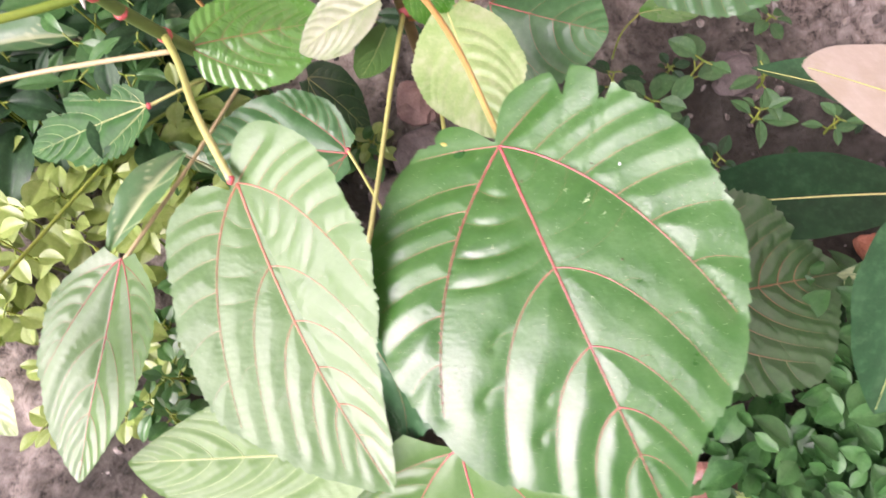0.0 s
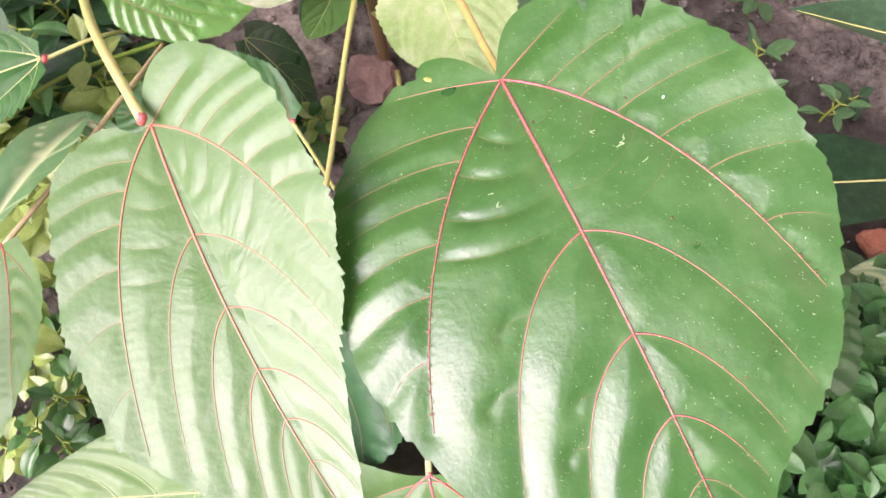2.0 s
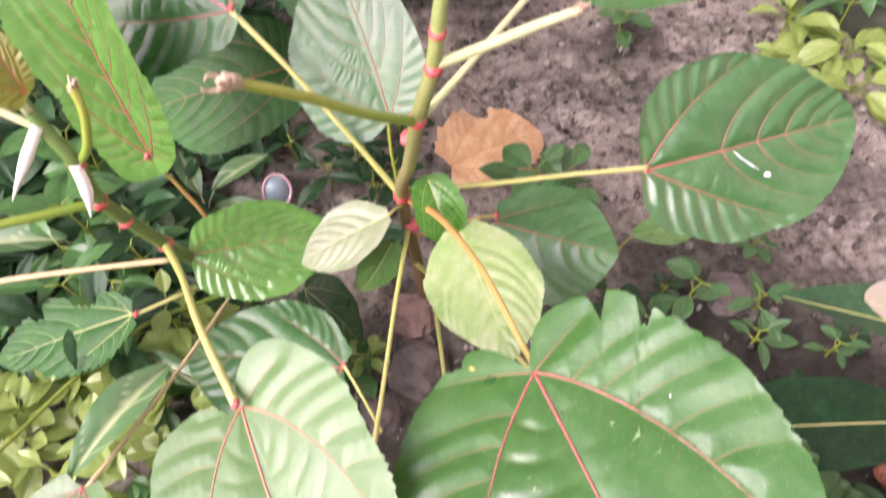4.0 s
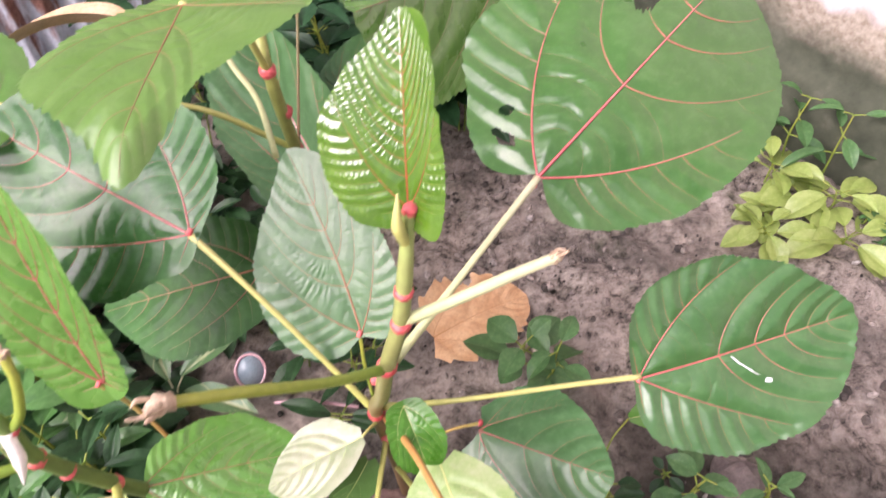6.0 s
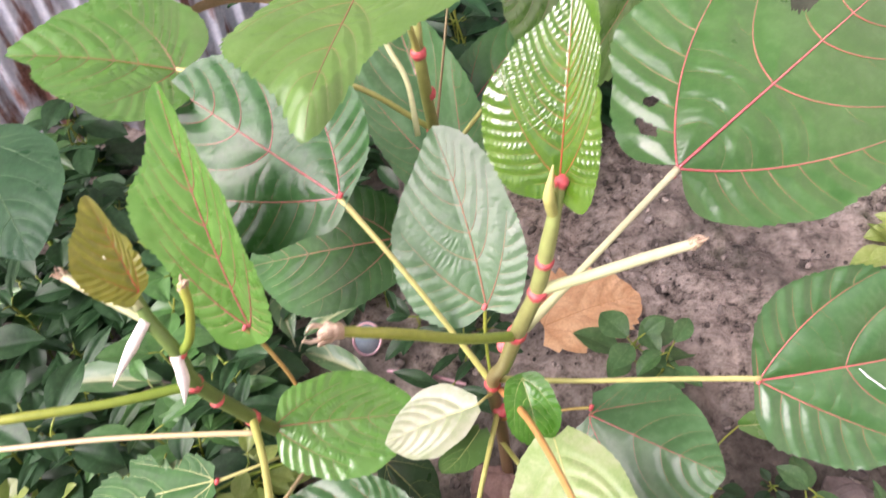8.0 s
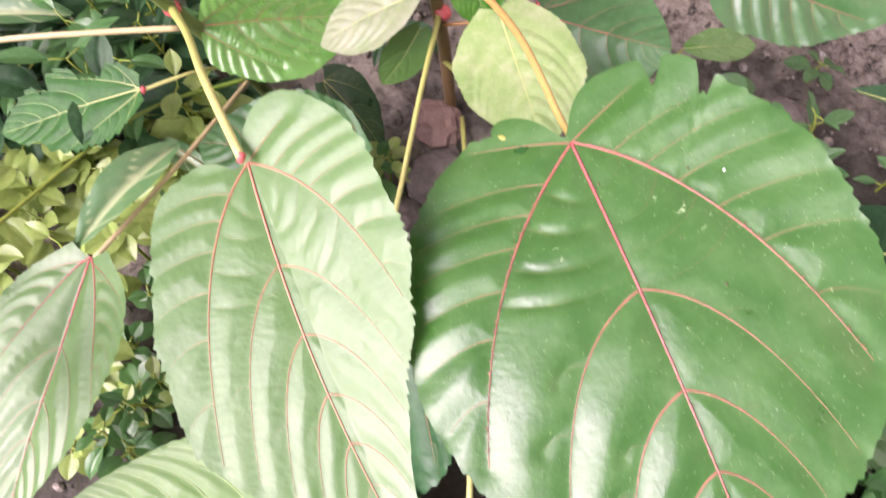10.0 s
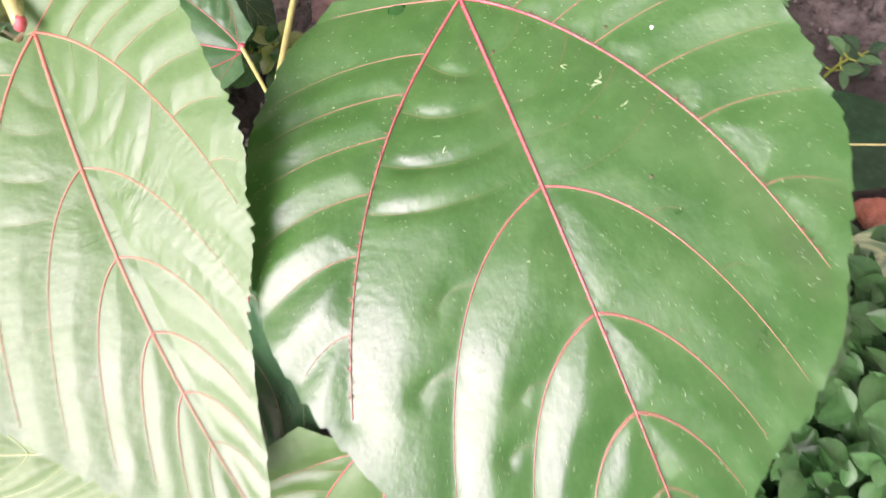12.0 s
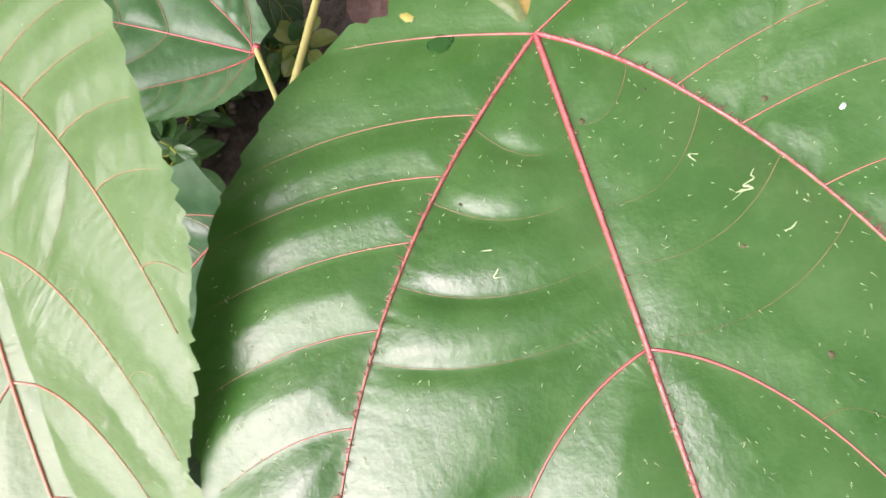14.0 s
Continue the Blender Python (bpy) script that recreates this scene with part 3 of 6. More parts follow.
    faces = [(r * w + c, r * w + c + 1, (r + 1) * w + c + 1, (r + 1) * w + c) for r in range(nv) for c in range(w - 1) if not in_hole(holes, A[r, c], V[r, c])]
    m = inverse_of(parent) @ pose(*base, *turn)
    ob = mesh_object(name, P, faces, mat or GREEN, parent, m, label, attrs={"vein_gap": gap})
    SHEETS[ob.name] = (A, V, P.reshape(nv + 1, w, 3))
    # raised veins
    groups = {}
    vein = vein or VEIN
    sizes = {"midrib": 0.0046, "basal_vein": 0.0032, "outer_vein": 0.0022, "second_vein": 0.0020, "fine_vein": 0.0010}
    for nm, a, vv in lines:
        pr1 = profile(vv, p0, vm, q)
        ok = np.abs(a) <= pr1 * 0.97
        for (bs, bv, bd, bw) in bites:
            ok &= ~((np.sign(a) == bs) & (np.abs(vv - bv) < bw * 1.1) & (np.abs(a) > pr1 * (1 - bd) * 0.95))
        ok &= np.array([not in_hole(holes, p, q) for p, q in zip(a, vv)])
        if holes and not ok.all():
            ok[int(np.argmin(ok)):] = False
        a, vv = a[ok], vv[ok]
        if len(a) < 4:
            continue
        x, y = b.flat(a, vv, 0.25)
        d2 = (x[:, None] - fx) ** 2 + (y[:, None] - fy) ** 2
        hh = h[d2.argmin(1)]
        pts = b.bent(x, y, hh + 0.0016 * L * (1.0 if nm == "midrib" else 0.5))
        r = sizes[nm] * L * thick
        if nm in ("midrib", "basal_vein"):
            VEINS.setdefault(ob.name, []).append(pts)
        key = nm if nm in ("midrib", "fine_vein") else nm + str(len(groups))
        tv, tf, tr = tube_data([Vector(p) for p in pts], [r, r * 0.72, r * 0.5, r * 0.22], 8)
        fade0 = {"midrib": 0.0, "basal_vein": 0.05, "outer_vein": 0.35, "second_vein": 0.58, "fine_vein": 0.8}[nm]
        g = groups.setdefault(key, ([], [], [], []))
        o = len(g[0])
        pale = 0.15 if nm in ("side_vein", "rung") else 1.0
        # share of the painted highlight round the tube
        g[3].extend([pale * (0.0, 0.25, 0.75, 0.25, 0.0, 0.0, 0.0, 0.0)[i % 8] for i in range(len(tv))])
        g[0].extend(tv), g[1].extend([tuple(i + o for i in t) for t in tf]), g[2].extend([min(1, fade0 + (0.85 - fade0) * t ** 2 if fade0 < 0.5 else 1.0) for t in tr])
    for key, (tv, tf, tr, tc) in groups.items():
        part_name = key.rstrip("0123456789")
        vo = mesh_object(part_name, tv, tf, vein, ob, None, "", attrs={"run": tr, "crest_glint": tc})
        if part_name == "fine_vein":
            vo["kind"] = "stuff"
    return ob


def bezier(p0, p1, p2, n=30):
    u = np.linspace(0, 1, n)[:, None]
    return (1 - u) ** 2 * np.array(p0) + 2 * u * (1 - u) * np.array(p1) + u * u * np.array(p2)


def round_outline(radii, q, tip, sinus, nibbles, seed):
    """Distance from the leaf's middle to its edge, in leaf lengths, at the angles q from the tip."""
    n = len(radii)
    u = (q / (2 * np.pi) * n) % n
    i = u.astype(int) % n
    f = u - u.astype(int)
    R = np.array(radii)
    a, b, c, d = R[(i - 1) % n], R[i], R[(i + 1) % n], R[(i + 2) % n]
    r = 0.5 * (2 * b + (c - a) * f + (2 * a - 5 * b + 4 * c - d) * f ** 2 + (3 * b - a - 3 * c + d) * f ** 3)
    w = (q + np.pi) % (2 * np.pi) - np.pi
    r = r + tip * np.exp(-np.abs(w) / 0.10)
    s0, s1 = sinus
    back = (q - s0) % (2 * np.pi) - np.pi
    r = r - s1 * np.exp(-np.abs(back / 0.10) ** 1.5)
    for at, deep, wide in nibbles:
        k = (w - at + np.pi) % (2 * np.pi) - np.pi
        r = r - deep * np.exp(-(k / wide) ** 4) * (1 + min(0.3, 0.012 / deep) * (np.sin(w * 130 + seed) + 0.6 * np.sin(w * 67)))
    return r


def broad_leaf(parent, base, turn, L, radii, fold=0, bend=20, mat=None, vein=None, cy=0.40, tip=0.03, sinus=(0.0, 0.0), nibbles=(), teeth=70, tooth=0.010,
               basal=((0.27, 0.21, 0.385, 0.58), (0.22, 0.17, 0.325, 0.62)), wide=(1.0, 0.83), forks=(0.361, 0.562, 0.711, 0.825), outer=((0.24, -0.085), (0.17, -0.06)),
               second=(0.165, 0.285, 0.415, 0.55, 0.695, 0.85), relief=1.0, ladder=1.0, rungs=1.0, droop=(), fine=(64, 380), thick=1.0, seed=1, label="", holes=(), sway=0.0, calm=None, steps=(1.0, 1.0), name="leaf"):
    """A broad quilted leaf: joint at the origin, tip along +y, upper face +z. The veins lie in valleys and the panels between them bulge.
    radii: edge distances round the middle at even angles, from the tip over the +x side. basal, forks, wide: how the veins run.
    calm: a flatter stretch (x, y, half width, half length, share). steps: depth of the cross veins on either side."""
    rng = np.random.RandomState(seed)
    ph = rng.rand(8) * 6.28
    nr, na = fine
    q = np.arange(na) / na * 2 * np.pi
    edge = round_outline(radii, q, tip, sinus, nibbles, seed)
    mirror = np.where(q < np.pi, q, 2 * np.pi - q) / np.pi
    saw = (mirror * teeth * 0.5 + 0.35 * np.sin(mirror * 19 + seed) + np.where(q < np.pi, 0.0, 0.4)) % 1.0
    size = 0.6 + 0.4 * np.sin(q * 11 + ph[6])
    jag = tooth * size * (0.55 - saw) * np.clip((0.93 - mirror) / 0.1, 0, 1) + 0.004 * np.sin(q * 9 + ph[7])
    s = (np.arange(nr + 1) / nr) ** 0.85
    R = s[:, None] * edge[None, :] + np.clip((s - 0.9) / 0.1, 0, 1)[:, None] * jag[None, :]
    X, Y = R * np.sin(q)[None, :], cy + R * np.cos(q)[None, :]
    fx, fy = X.ravel(), Y.ravel()
    ring_x, ring_y = X[-1], Y[-1]

    def margin(side, y):
        near = (np.sign(ring_x) == side) & (np.abs(ring_y - y) < 0.03)
        return np.abs(ring_x[near]).max() if near.any() else 0.1

    lines = [("midrib", bezier((0, 0), (sway, 0.5), (0.0, cy + edge[0] * 0.985), 60))]
    for side, (cx, c_y, ex, ey), w, (ox, oy) in ((1, basal[0], wide[0], outer[0]), (-1, basal[1], wide[1], outer[1])):
        main = bezier((0, 0), (side * cx, c_y), (side * ex, ey), 44)
        lines.append(("basal_vein", main))
        lines.append(("outer_vein", bezier((0, 0), (side * ox * 0.5, oy * 0.7), (side * ox, oy))))
        for k, u in enumerate(second):
            x0, y0 = main[int(u * 43)]
            y1 = y0 - 0.035 + 0.085 * u
            x1 = side * 0.955 * margin(side, y1)
            lines.append(("side_vein", bezier((x0, y0), (x0 + (x1 - x0) * 0.42, min(y0, y1) - 0.028 * (1.15 - u)), (x1, y1))))
        for v in forks:
            g = 1 - v
            arc = bezier((sway * 2 * v * g, v), (side * 0.30 * w * g, v + 0.09 * g), (side * 0.45 * w * g, v + 0.62 * g), 36)
            lines.append(("second_vein" if v < 0.75 else "side_vein", arc))
            for u in (0.45, 0.7) if v < 0.7 else ():
                x0, y0 = arc[int(u * 35)]
                x1, y1 = x0 + side * 0.10 * w * g, y0 + 0.02 * g
                if abs(x1) < margin(side, y1) * 0.93:
                    lines.append(("rung", bezier((x0, y0), (0.5 * (x0 + x1), y0 - 0.015), (x1, y1), 36)))
        # cross veins between the midrib and the basal vein
        for u, v in ((0.2, 0.13), (0.34, 0.20), (0.47, 0.265), (0.6, 0.33)):
            x0, y0 = main[int(u * 43)]
            v = v + 0.012 * rng.randn()
            lines.append(("rung", bezier((x0, y0), (0.55 * x0, max(y0, v) + 0.035), (0, v), 60)))
    off = {"midrib": 1.0, "basal_vein": 1.0, "outer_vein": 0.7, "second_vein": 1.0, "side_vein": 1.0, "rung": 0.45 * rungs}
    px = np.concatenate([p[:, 0] for _, p in lines])
    py = np.concatenate([p[:, 1] for _, p in lines])
    pw = np.concatenate([np.full(len(p), off[nm]) for nm, p in lines])
    arc = np.concatenate([np.r_[0, np.cumsum(np.hypot(*np.diff(p, axis=0).T))] for _, p in lines])
    h, gap, run = np.empty(len(fx)), np.empty(len(fx)), np.empty(len(fx))
    strong = pw > 0.5
    for i in range(0, len(fx), 1500):
        d = np.sqrt((fx[i:i + 1500, None] - px) ** 2 + (fy[i:i + 1500, None] - py) ** 2)
        k = d[:, strong].argmin(1)
        near = d[:, strong][np.arange(len(k)), k]
        run[i:i + 1500] = arc[strong][k]
        gap[i:i + 1500] = 1 - np.exp(-(near / 0.030) ** 1.5)
        weak = d[:, ~strong].min(1)
        h[i:i + 1500] = 0.0130 * (1 - np.exp(-(near / 0.036) ** 1.35)) - 0.0042 * rungs * np.where(fx[i:i + 1500] > 0, *steps) * np.exp(-(weak / 0.014) ** 1.6) * np.clip(near / 0.04, 0, 1)
    patch = 0.5 + 0.5 * np.sin(fx * 15 + ph[2]) * np.sin(fy * 13 + ph[5])
    warp = 1.2 * np.sin(fx * 23 + ph[4]) + 1.0 * np.sin(fy * 19 + fx * 11 + ph[3])
    h = h + ladder * 0.0011 * patch * gap * np.sin(run / 0.030 * 2 * math.pi + warp)
    h = h + 0.0016 * np.sin(fx * 31 + ph[0]) * np.sin(fy * 27 + ph[1]) * gap + 0.005 * np.sin(fx * 8 + ph[2]) * np.sin(fy * 7 + ph[3])
    if calm:
        ux, uy, uw, uh, share = calm
        ease = share * np.exp(-((fx - ux) / uw) ** 4 - ((fy - uy) / uh) ** 4)
        h = h * (1 - ease) + 0.009 * ease
    S = (R / round_outline(radii, q, tip, (0.0, 0.0), (), seed)[None, :]).ravel()
    ang = np.tile(q, nr + 1)
    for at, half, amount in droop:
        k = (ang - at + np.pi) % (2 * np.pi) - np.pi
        h = h - amount * np.exp(-(k / half) ** 2) * (np.clip((S - 0.72) / 0.28, 0, 1) ** 1.6 if amount > 0 else np.clip((S - 0.5) / 0.5, 0, 1) ** 1.3)
    h = h * relief * L
    blade = Blade(L, L, fold, bend)
    P = blade.bent(fx * L, fy * L, h)
    faces = []
    for r in range(nr):
        for c in range(na):
            if holes and any(((X[r, c] - hx) / hw) ** 2 + ((Y[r, c] - hy) / hh) ** 2 < 1 + 0.3 * math.sin(c * 0.9) for hx, hy, hw, hh in holes):
                continue
            d = (c + 1) % na
            faces.append((r * na + c, (r + 1) * na + c, (r + 1) * na + d, r * na + d) if r else (c, (r + 1) * na + c, (r + 1) * na + d))
    ob = mesh_object(name, P, [f[::-1] for f in faces], mat or GREEN, parent, inverse_of(parent) @ pose(*base, *turn), label, attrs={"vein_gap": gap})
    SHEETS[ob.name] = (X, Y, P.reshape(nr + 1, na, 3))
    sizes = {"midrib": 0.0046, "basal_vein": 0.0034, "outer_vein": 0.0020, "second_vein": 0.0021, "side_vein": 0.0012, "rung": 0.0004}
    fade = {"midrib": (0.0, 0.65), "basal_vein": (0.05, 0.8), "outer_vein": (0.3, 1.0), "second_vein": (0.22, 0.9), "side_vein": (0.70, 1.0), "rung": (0.95, 1.0)}
    groups = {}
    for nm, p in lines:
        x, y = p[:, 0], p[:, 1]
        rad = np.hypot(x, y - cy)
        lim = np.interp(np.arctan2(x, y - cy) % (2 * np.pi), q, R[-1])
        ok = rad < 0.97 * lim
        for hx, hy, hw, hh in holes:
            ok &= ((x - hx) / hw) ** 2 + ((y - hy) / hh) ** 2 > 1.1
        ok[:max(4, len(ok) // 6)] = True
        if not ok.all():
            ok[int(np.argmin(ok)):] = False
        x, y = x[ok], y[ok]
        if len(x) < 5:
            continue
        hh = h[((x[:, None] - fx) ** 2 + (y[:, None] - fy) ** 2).argmin(1)]
        hh = np.convolve(np.r_[hh[:1], hh[:1], hh, hh[-1:], hh[-1:]], np.ones(5) / 5, "valid")
        rr = sizes[nm] * L * thick
        pts = blade.bent(x * L, y * L, hh + rr * (0.35 if nm not in ("side_vein", "rung") else 0.6) + 0.00005)
        if nm in ("midrib", "basal_vein"):
            VEINS.setdefault(ob.name, []).append(pts)
        tv, tf, tr = tube_data([Vector(v) for v in pts], [rr, rr * 0.78, rr * 0.55, rr * 0.28], 8)
        a, b = fade[nm]
        key = {"side_vein": "fine_vein", "rung": "fine_vein"}.get(nm, nm + str(len(groups)) if nm != "midrib" else nm)
        g = groups.setdefault(key, ([], [], [], []))
        o = len(g[0])
        g[0].extend(tv), g[1].extend([tuple(i + o for i in t) for t in tf]), g[2].extend([a + (b - a) * t ** 1.4 for t in tr])
        # painted highlight, strongest on the tube's upper side
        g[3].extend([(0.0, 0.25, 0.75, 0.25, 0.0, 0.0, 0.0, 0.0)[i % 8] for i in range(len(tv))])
    for key, (tv, tf, tr, tc) in groups.items():
        part_name = key.rstrip("0123456789")
        vo = mesh_object(part_name, tv, tf, vein or VEIN, ob, None, "", attrs={"run": tr, "crest_glint": tc})
        if part_name == "fine_vein":
            vo["kind"] = "stuff"
    return ob


def small_blade(L, W, fold=12, bend=35, mat=None, seed=1, nu=4, nv=12, vm=0.45, p0=0.12, relief=1.0, stripe=None):
    """Mesh data of a small untoothed leaf."""
    b = Blade(L, W, fold, bend, 0, p0, vm, 0.02, 0.9, 0.015, 0, seed)
    S, V = np.meshgrid(np.linspace(-1, 1, 2 * nu + 1), np.linspace(0, 1, nv + 1))
    A = S * profile(V, p0, vm, 0.9)
    X, Y = b.flat(A, V)
    gap = np.abs(S)
    side = np.abs(np.sin((V + 0.25 * gap) * 14))
    h = relief * L * (0.03 * np.minimum(1, gap * 3) + 0.012 * side * gap)
    P = b.bent(X.ravel(), Y.ravel(), h.ravel())
    w = 2 * nu + 1
    faces = [(r * w + c, r * w + c + 1, (r + 1) * w + c + 1, (r + 1) * w + c) for r in range(nv) for c in range(w - 1)]
    me = bpy.data.meshes.new("small_leaf")
    me.from_pydata([tuple(p) for p in P], [], faces)
    me.materials.append(mat)
    me.polygons.foreach_set("use_smooth", [True] * len(me.polygons))
    a = me.attributes.new("vein_gap", "FLOAT", "POINT")
    gg = np.minimum(np.minimum(1, gap * 2.2), 0.1 + side * 1.2).ravel() if stripe else np.minimum(1, gap * 2.5).ravel()
    a.data.foreach_set("value", gg.astype(np.float32))
    me.update()
    return me


def gz(x, y):
    """Height of the soil."""
    return 0.055 * max(-0.5, min(0.5, x)) - 0.042 * max(-0.5, min(0.8, y)) + 0.010 * noise.noise((x * 7, y * 7, 0.3)) + 0.006 * noise.noise((x * 24, y * 24, 1.7))


# ---- ground ----
def build_ground():
    core = list(np.linspace(-0.7, 0.9, 270))
    left = [-0.7 - 0.02 * (1.32 ** k - 1) / 0.32 for k in range(1, 30)][::-1]
    right = [0.9 + 0.02 * (1.32 ** k - 1) / 0.32 for k in range(1, 30)]
    xs = left + core + right
    ys = [y - 0.05 for y in xs]
    verts, faces = [], []
    for y in ys:
        for x in xs:
            z = gz(x, y)
            if abs(x) < 1.2 and abs(y) < 1.2:
                z += 0.010 * noise.noise((x * 34, y * 34, 4.1)) + 0.006 * noise.noise((x * 85, y * 85, 2.7)) + 0.0035 * noise.noise((x * 160, y * 160, 9.1))
            verts.append((x, y, z))
    w = len(xs)
    for r in range(len(ys) - 1):
        for c in range(w - 1):
            faces.append((r * w + c, r * w + c + 1, (r + 1) * w + c + 1, (r + 1) * w + c))
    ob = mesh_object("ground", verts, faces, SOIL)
    return tagged(ob, "bare dark brown garden soil with crumbs and moss", "ground", kind="structure")


def build_clods():
    rng = random.Random(5)
    base = bmesh.new()
    bmesh.ops.create_icosphere(base, subdivisions=1, radius=1.0)
    bv = [v.co.copy() for v in base.verts]
    bf = [tuple(v.index for v in f.verts) for f in base.faces]
    base.free()
    verts, faces = [], []
    for k in range(7500):
        x, y = (rng.uniform(-0.45, 0.6), rng.uniform(-0.42, 0.75)) if k < 5000 else (rng.uniform(-0.1, 0.5), rng.uniform(-0.15, 0.45))
        if noise.noise((x * 9, y * 9, 6.0)) + rng.uniform(-0.35, 0.35) < -0.12:
            continue
        r = 0.0010 + 0.005 * rng.random() ** 5
        q = Euler((rng.random() * 6, rng.random() * 6, rng.random() * 6)).to_matrix()
        sc = Vector((rng.uniform(0.7, 1.3), rng.uniform(0.7, 1.3), rng.uniform(0.45, 0.9)))
        c = Vector((x, y, gz(x, y) + r * 0.45))
        o = len(verts)
        for v in bv:
            w = q @ Vector((v.x * sc.x, v.y * sc.y, v.z * sc.z))
            verts.append(c + w * r * (1 + 0.3 * noise.noise(v * 2 + Vector((k, 0, 0)))))
        faces.extend([tuple(i + o for i in f) for f in bf])
    ob = mesh_object("soil_clods", verts, faces, CRUMB, smooth=False)
    return tagged(ob, "loose crumbs and clods of dark soil", "soil", kind="stuff")


def build_wall():
    d = Vector((0.546, -0.838, 0)).normalized()
    n = Vector((-0.838, -0.546, 0)).normalized()
    a = Vector((0.405, 0.449, 0)) - d * 0.75
    length, thick, high = 3.2, 0.14, 2.2
    nx, nz = 160, 60
    zs = [0.5 * (k / 40) for k in range(41)] + [0.5 + 1.7 * (k / 20) for k in range(1, 21)]
    verts, faces = [], []
    for z in zs:
        for i in range(nx + 1):
            p = a + d * (length * i / nx)
            off = 0.004 * noise.noise((i * 0.21, z * 14, 0)) + 0.0025 * noise.noise((i * 0.9, z * 60, 3))
            lip = 0.012 * max(0.0, min(1.0, (0.165 + 0.012 * noise.noise((i * 0.35, 5, 1)) - z) / 0.012))
            verts.append(p + n * (off + lip) + Vector((0, 0, z - 0.06)))
    w = nx + 1
    for r in range(len(zs) - 1):
        for c in range(nx):
            faces.append((r * w + c, r * w + c + 1, (r + 1) * w + c + 1, (r + 1) * w + c))
    o = len(verts)
    for p in (a, a + d * length):
        for z in (-0.06, high - 0.06):
            verts.append(p - n * thick + Vector((0, 0, z)))
    top = (len(zs) - 1) * w
    faces += [(o, o + 1, o + 3, o + 2), (0, o, o + 2, nx), (top, top + nx, o + 3, o + 1)]
    ob = mesh_object("wall_east", verts, faces, WALLM)
    return tagged(ob, "pale painted plaster wall with a dark mossy foot", "wall", kind="structure")


def build_sheet():
    """An old corrugated fence sheet."""
    a, b = Vector((-1.16, 0.0, 0)), Vector((0.20, 1.02, 0))
    d = (b - a).normalized()
    n = Vector((d.y, -d.x, 0))
    length, pitch, amp = (b - a).length, 0.036, 0.0075
    nx, nz = 560, 14
    verts, faces = [], []
    for k in range(nz + 1):
        z = 1.5 * k / nz - 0.08
        for i in range(nx + 1):
            s = length * i / nx
            verts.append(a + d * s + n * (amp * math.sin(s / pitch * 2 * math.pi) + 0.004 * noise.noise((s * 4, z * 3, 0))) + Vector((0, 0, z)))
    w = nx + 1
    for r in range(nz):
        for c in range(nx):
            faces.append((r * w + c, r * w + c + 1, (r + 1) * w + c + 1, (r + 1) * w + c))
    ob = mesh_object("corrugated_fence", verts, faces, RUSTM)
    sol = ob.modifiers.new("thickness", "SOLIDIFY")
    sol.thickness = 0.0015
    return tagged(ob, "rusty whitewashed corrugated metal fence sheet", "fence", kind="structure")


build_ground()
build_clods()
build_wall()
build_sheet()

# ---- the red-veined plant in the middle ----
plant = thing("red_veined_plant", "young shrub with red joints and broad toothed red-veined leaves", "plant", (0.012, 0.012, 0.0))
stalk(plant, "stem", [(0.012, 0.012, -0.01), (0.006, 0.008, 0.08), (0.0, 0.0, 0.16), (0.008, -0.02, 0.215), (0.014, -0.031, 0.261), (0.022, -0.030, 0.294), (0.026, -0.024, 0.325), (0.029, -0.018, 0.352)], [0.0058, 0.0056, 0.0054, 0.0052, 0.005, 0.0045, 0.003], STEM_R, "green stem flushed red", n=48)
for at, r, h in (((0.0, 0.0, 0.16), 0.0066, 0.006), ((0.0055, 0.001, 0.125), 0.0066, 0.006), ((0.014, -0.031, 0.261), 0.0064, 0.006), ((0.0085, -0.022, 0.238), 0.0062, 0.004), ((0.0225, -0.0305, 0.294), 0.006, 0.006), ((0.0245, -0.027, 0.312), 0.0055, 0.004), ((0.029, -0.018, 0.350), 0.004, 0.006)):
    ring(plant, at, (0.1, -0.3, 1), r, h)

BIGLEAF = broad_leaf(plant, (0.0635, -0.162, 0.2465), (13, 12, -159), 0.173, (0.575, 0.511, 0.483, 0.485, 0.471, 0.463, 0.471, 0.484, 0.496, 0.521, 0.538, 0.545, 0.535, 0.53, 0.531, 0.481, 0.456, 0.434, 0.422, 0.415, 0.417, 0.43, 0.449, 0.482), 0, 33, GREEN, sinus=(-0.02, 0.115),
                     nibbles=((-2.72, 0.055, 0.035), (-2.50, 0.05, 0.03), (2.83, 0.02, 0.05)), droop=((1.75, 0.5, 0.030), (3.72, 0.50, -0.080), (4.5, 0.35, -0.025)), label="broad glossy green leaf with red veins, nibbled near the stalk", seed=3, ladder=0.12, relief=0.85, thick=0.8, calm=(-0.13, 0.42, 0.14, 0.36, 0.5), steps=(2.0, 0.8))
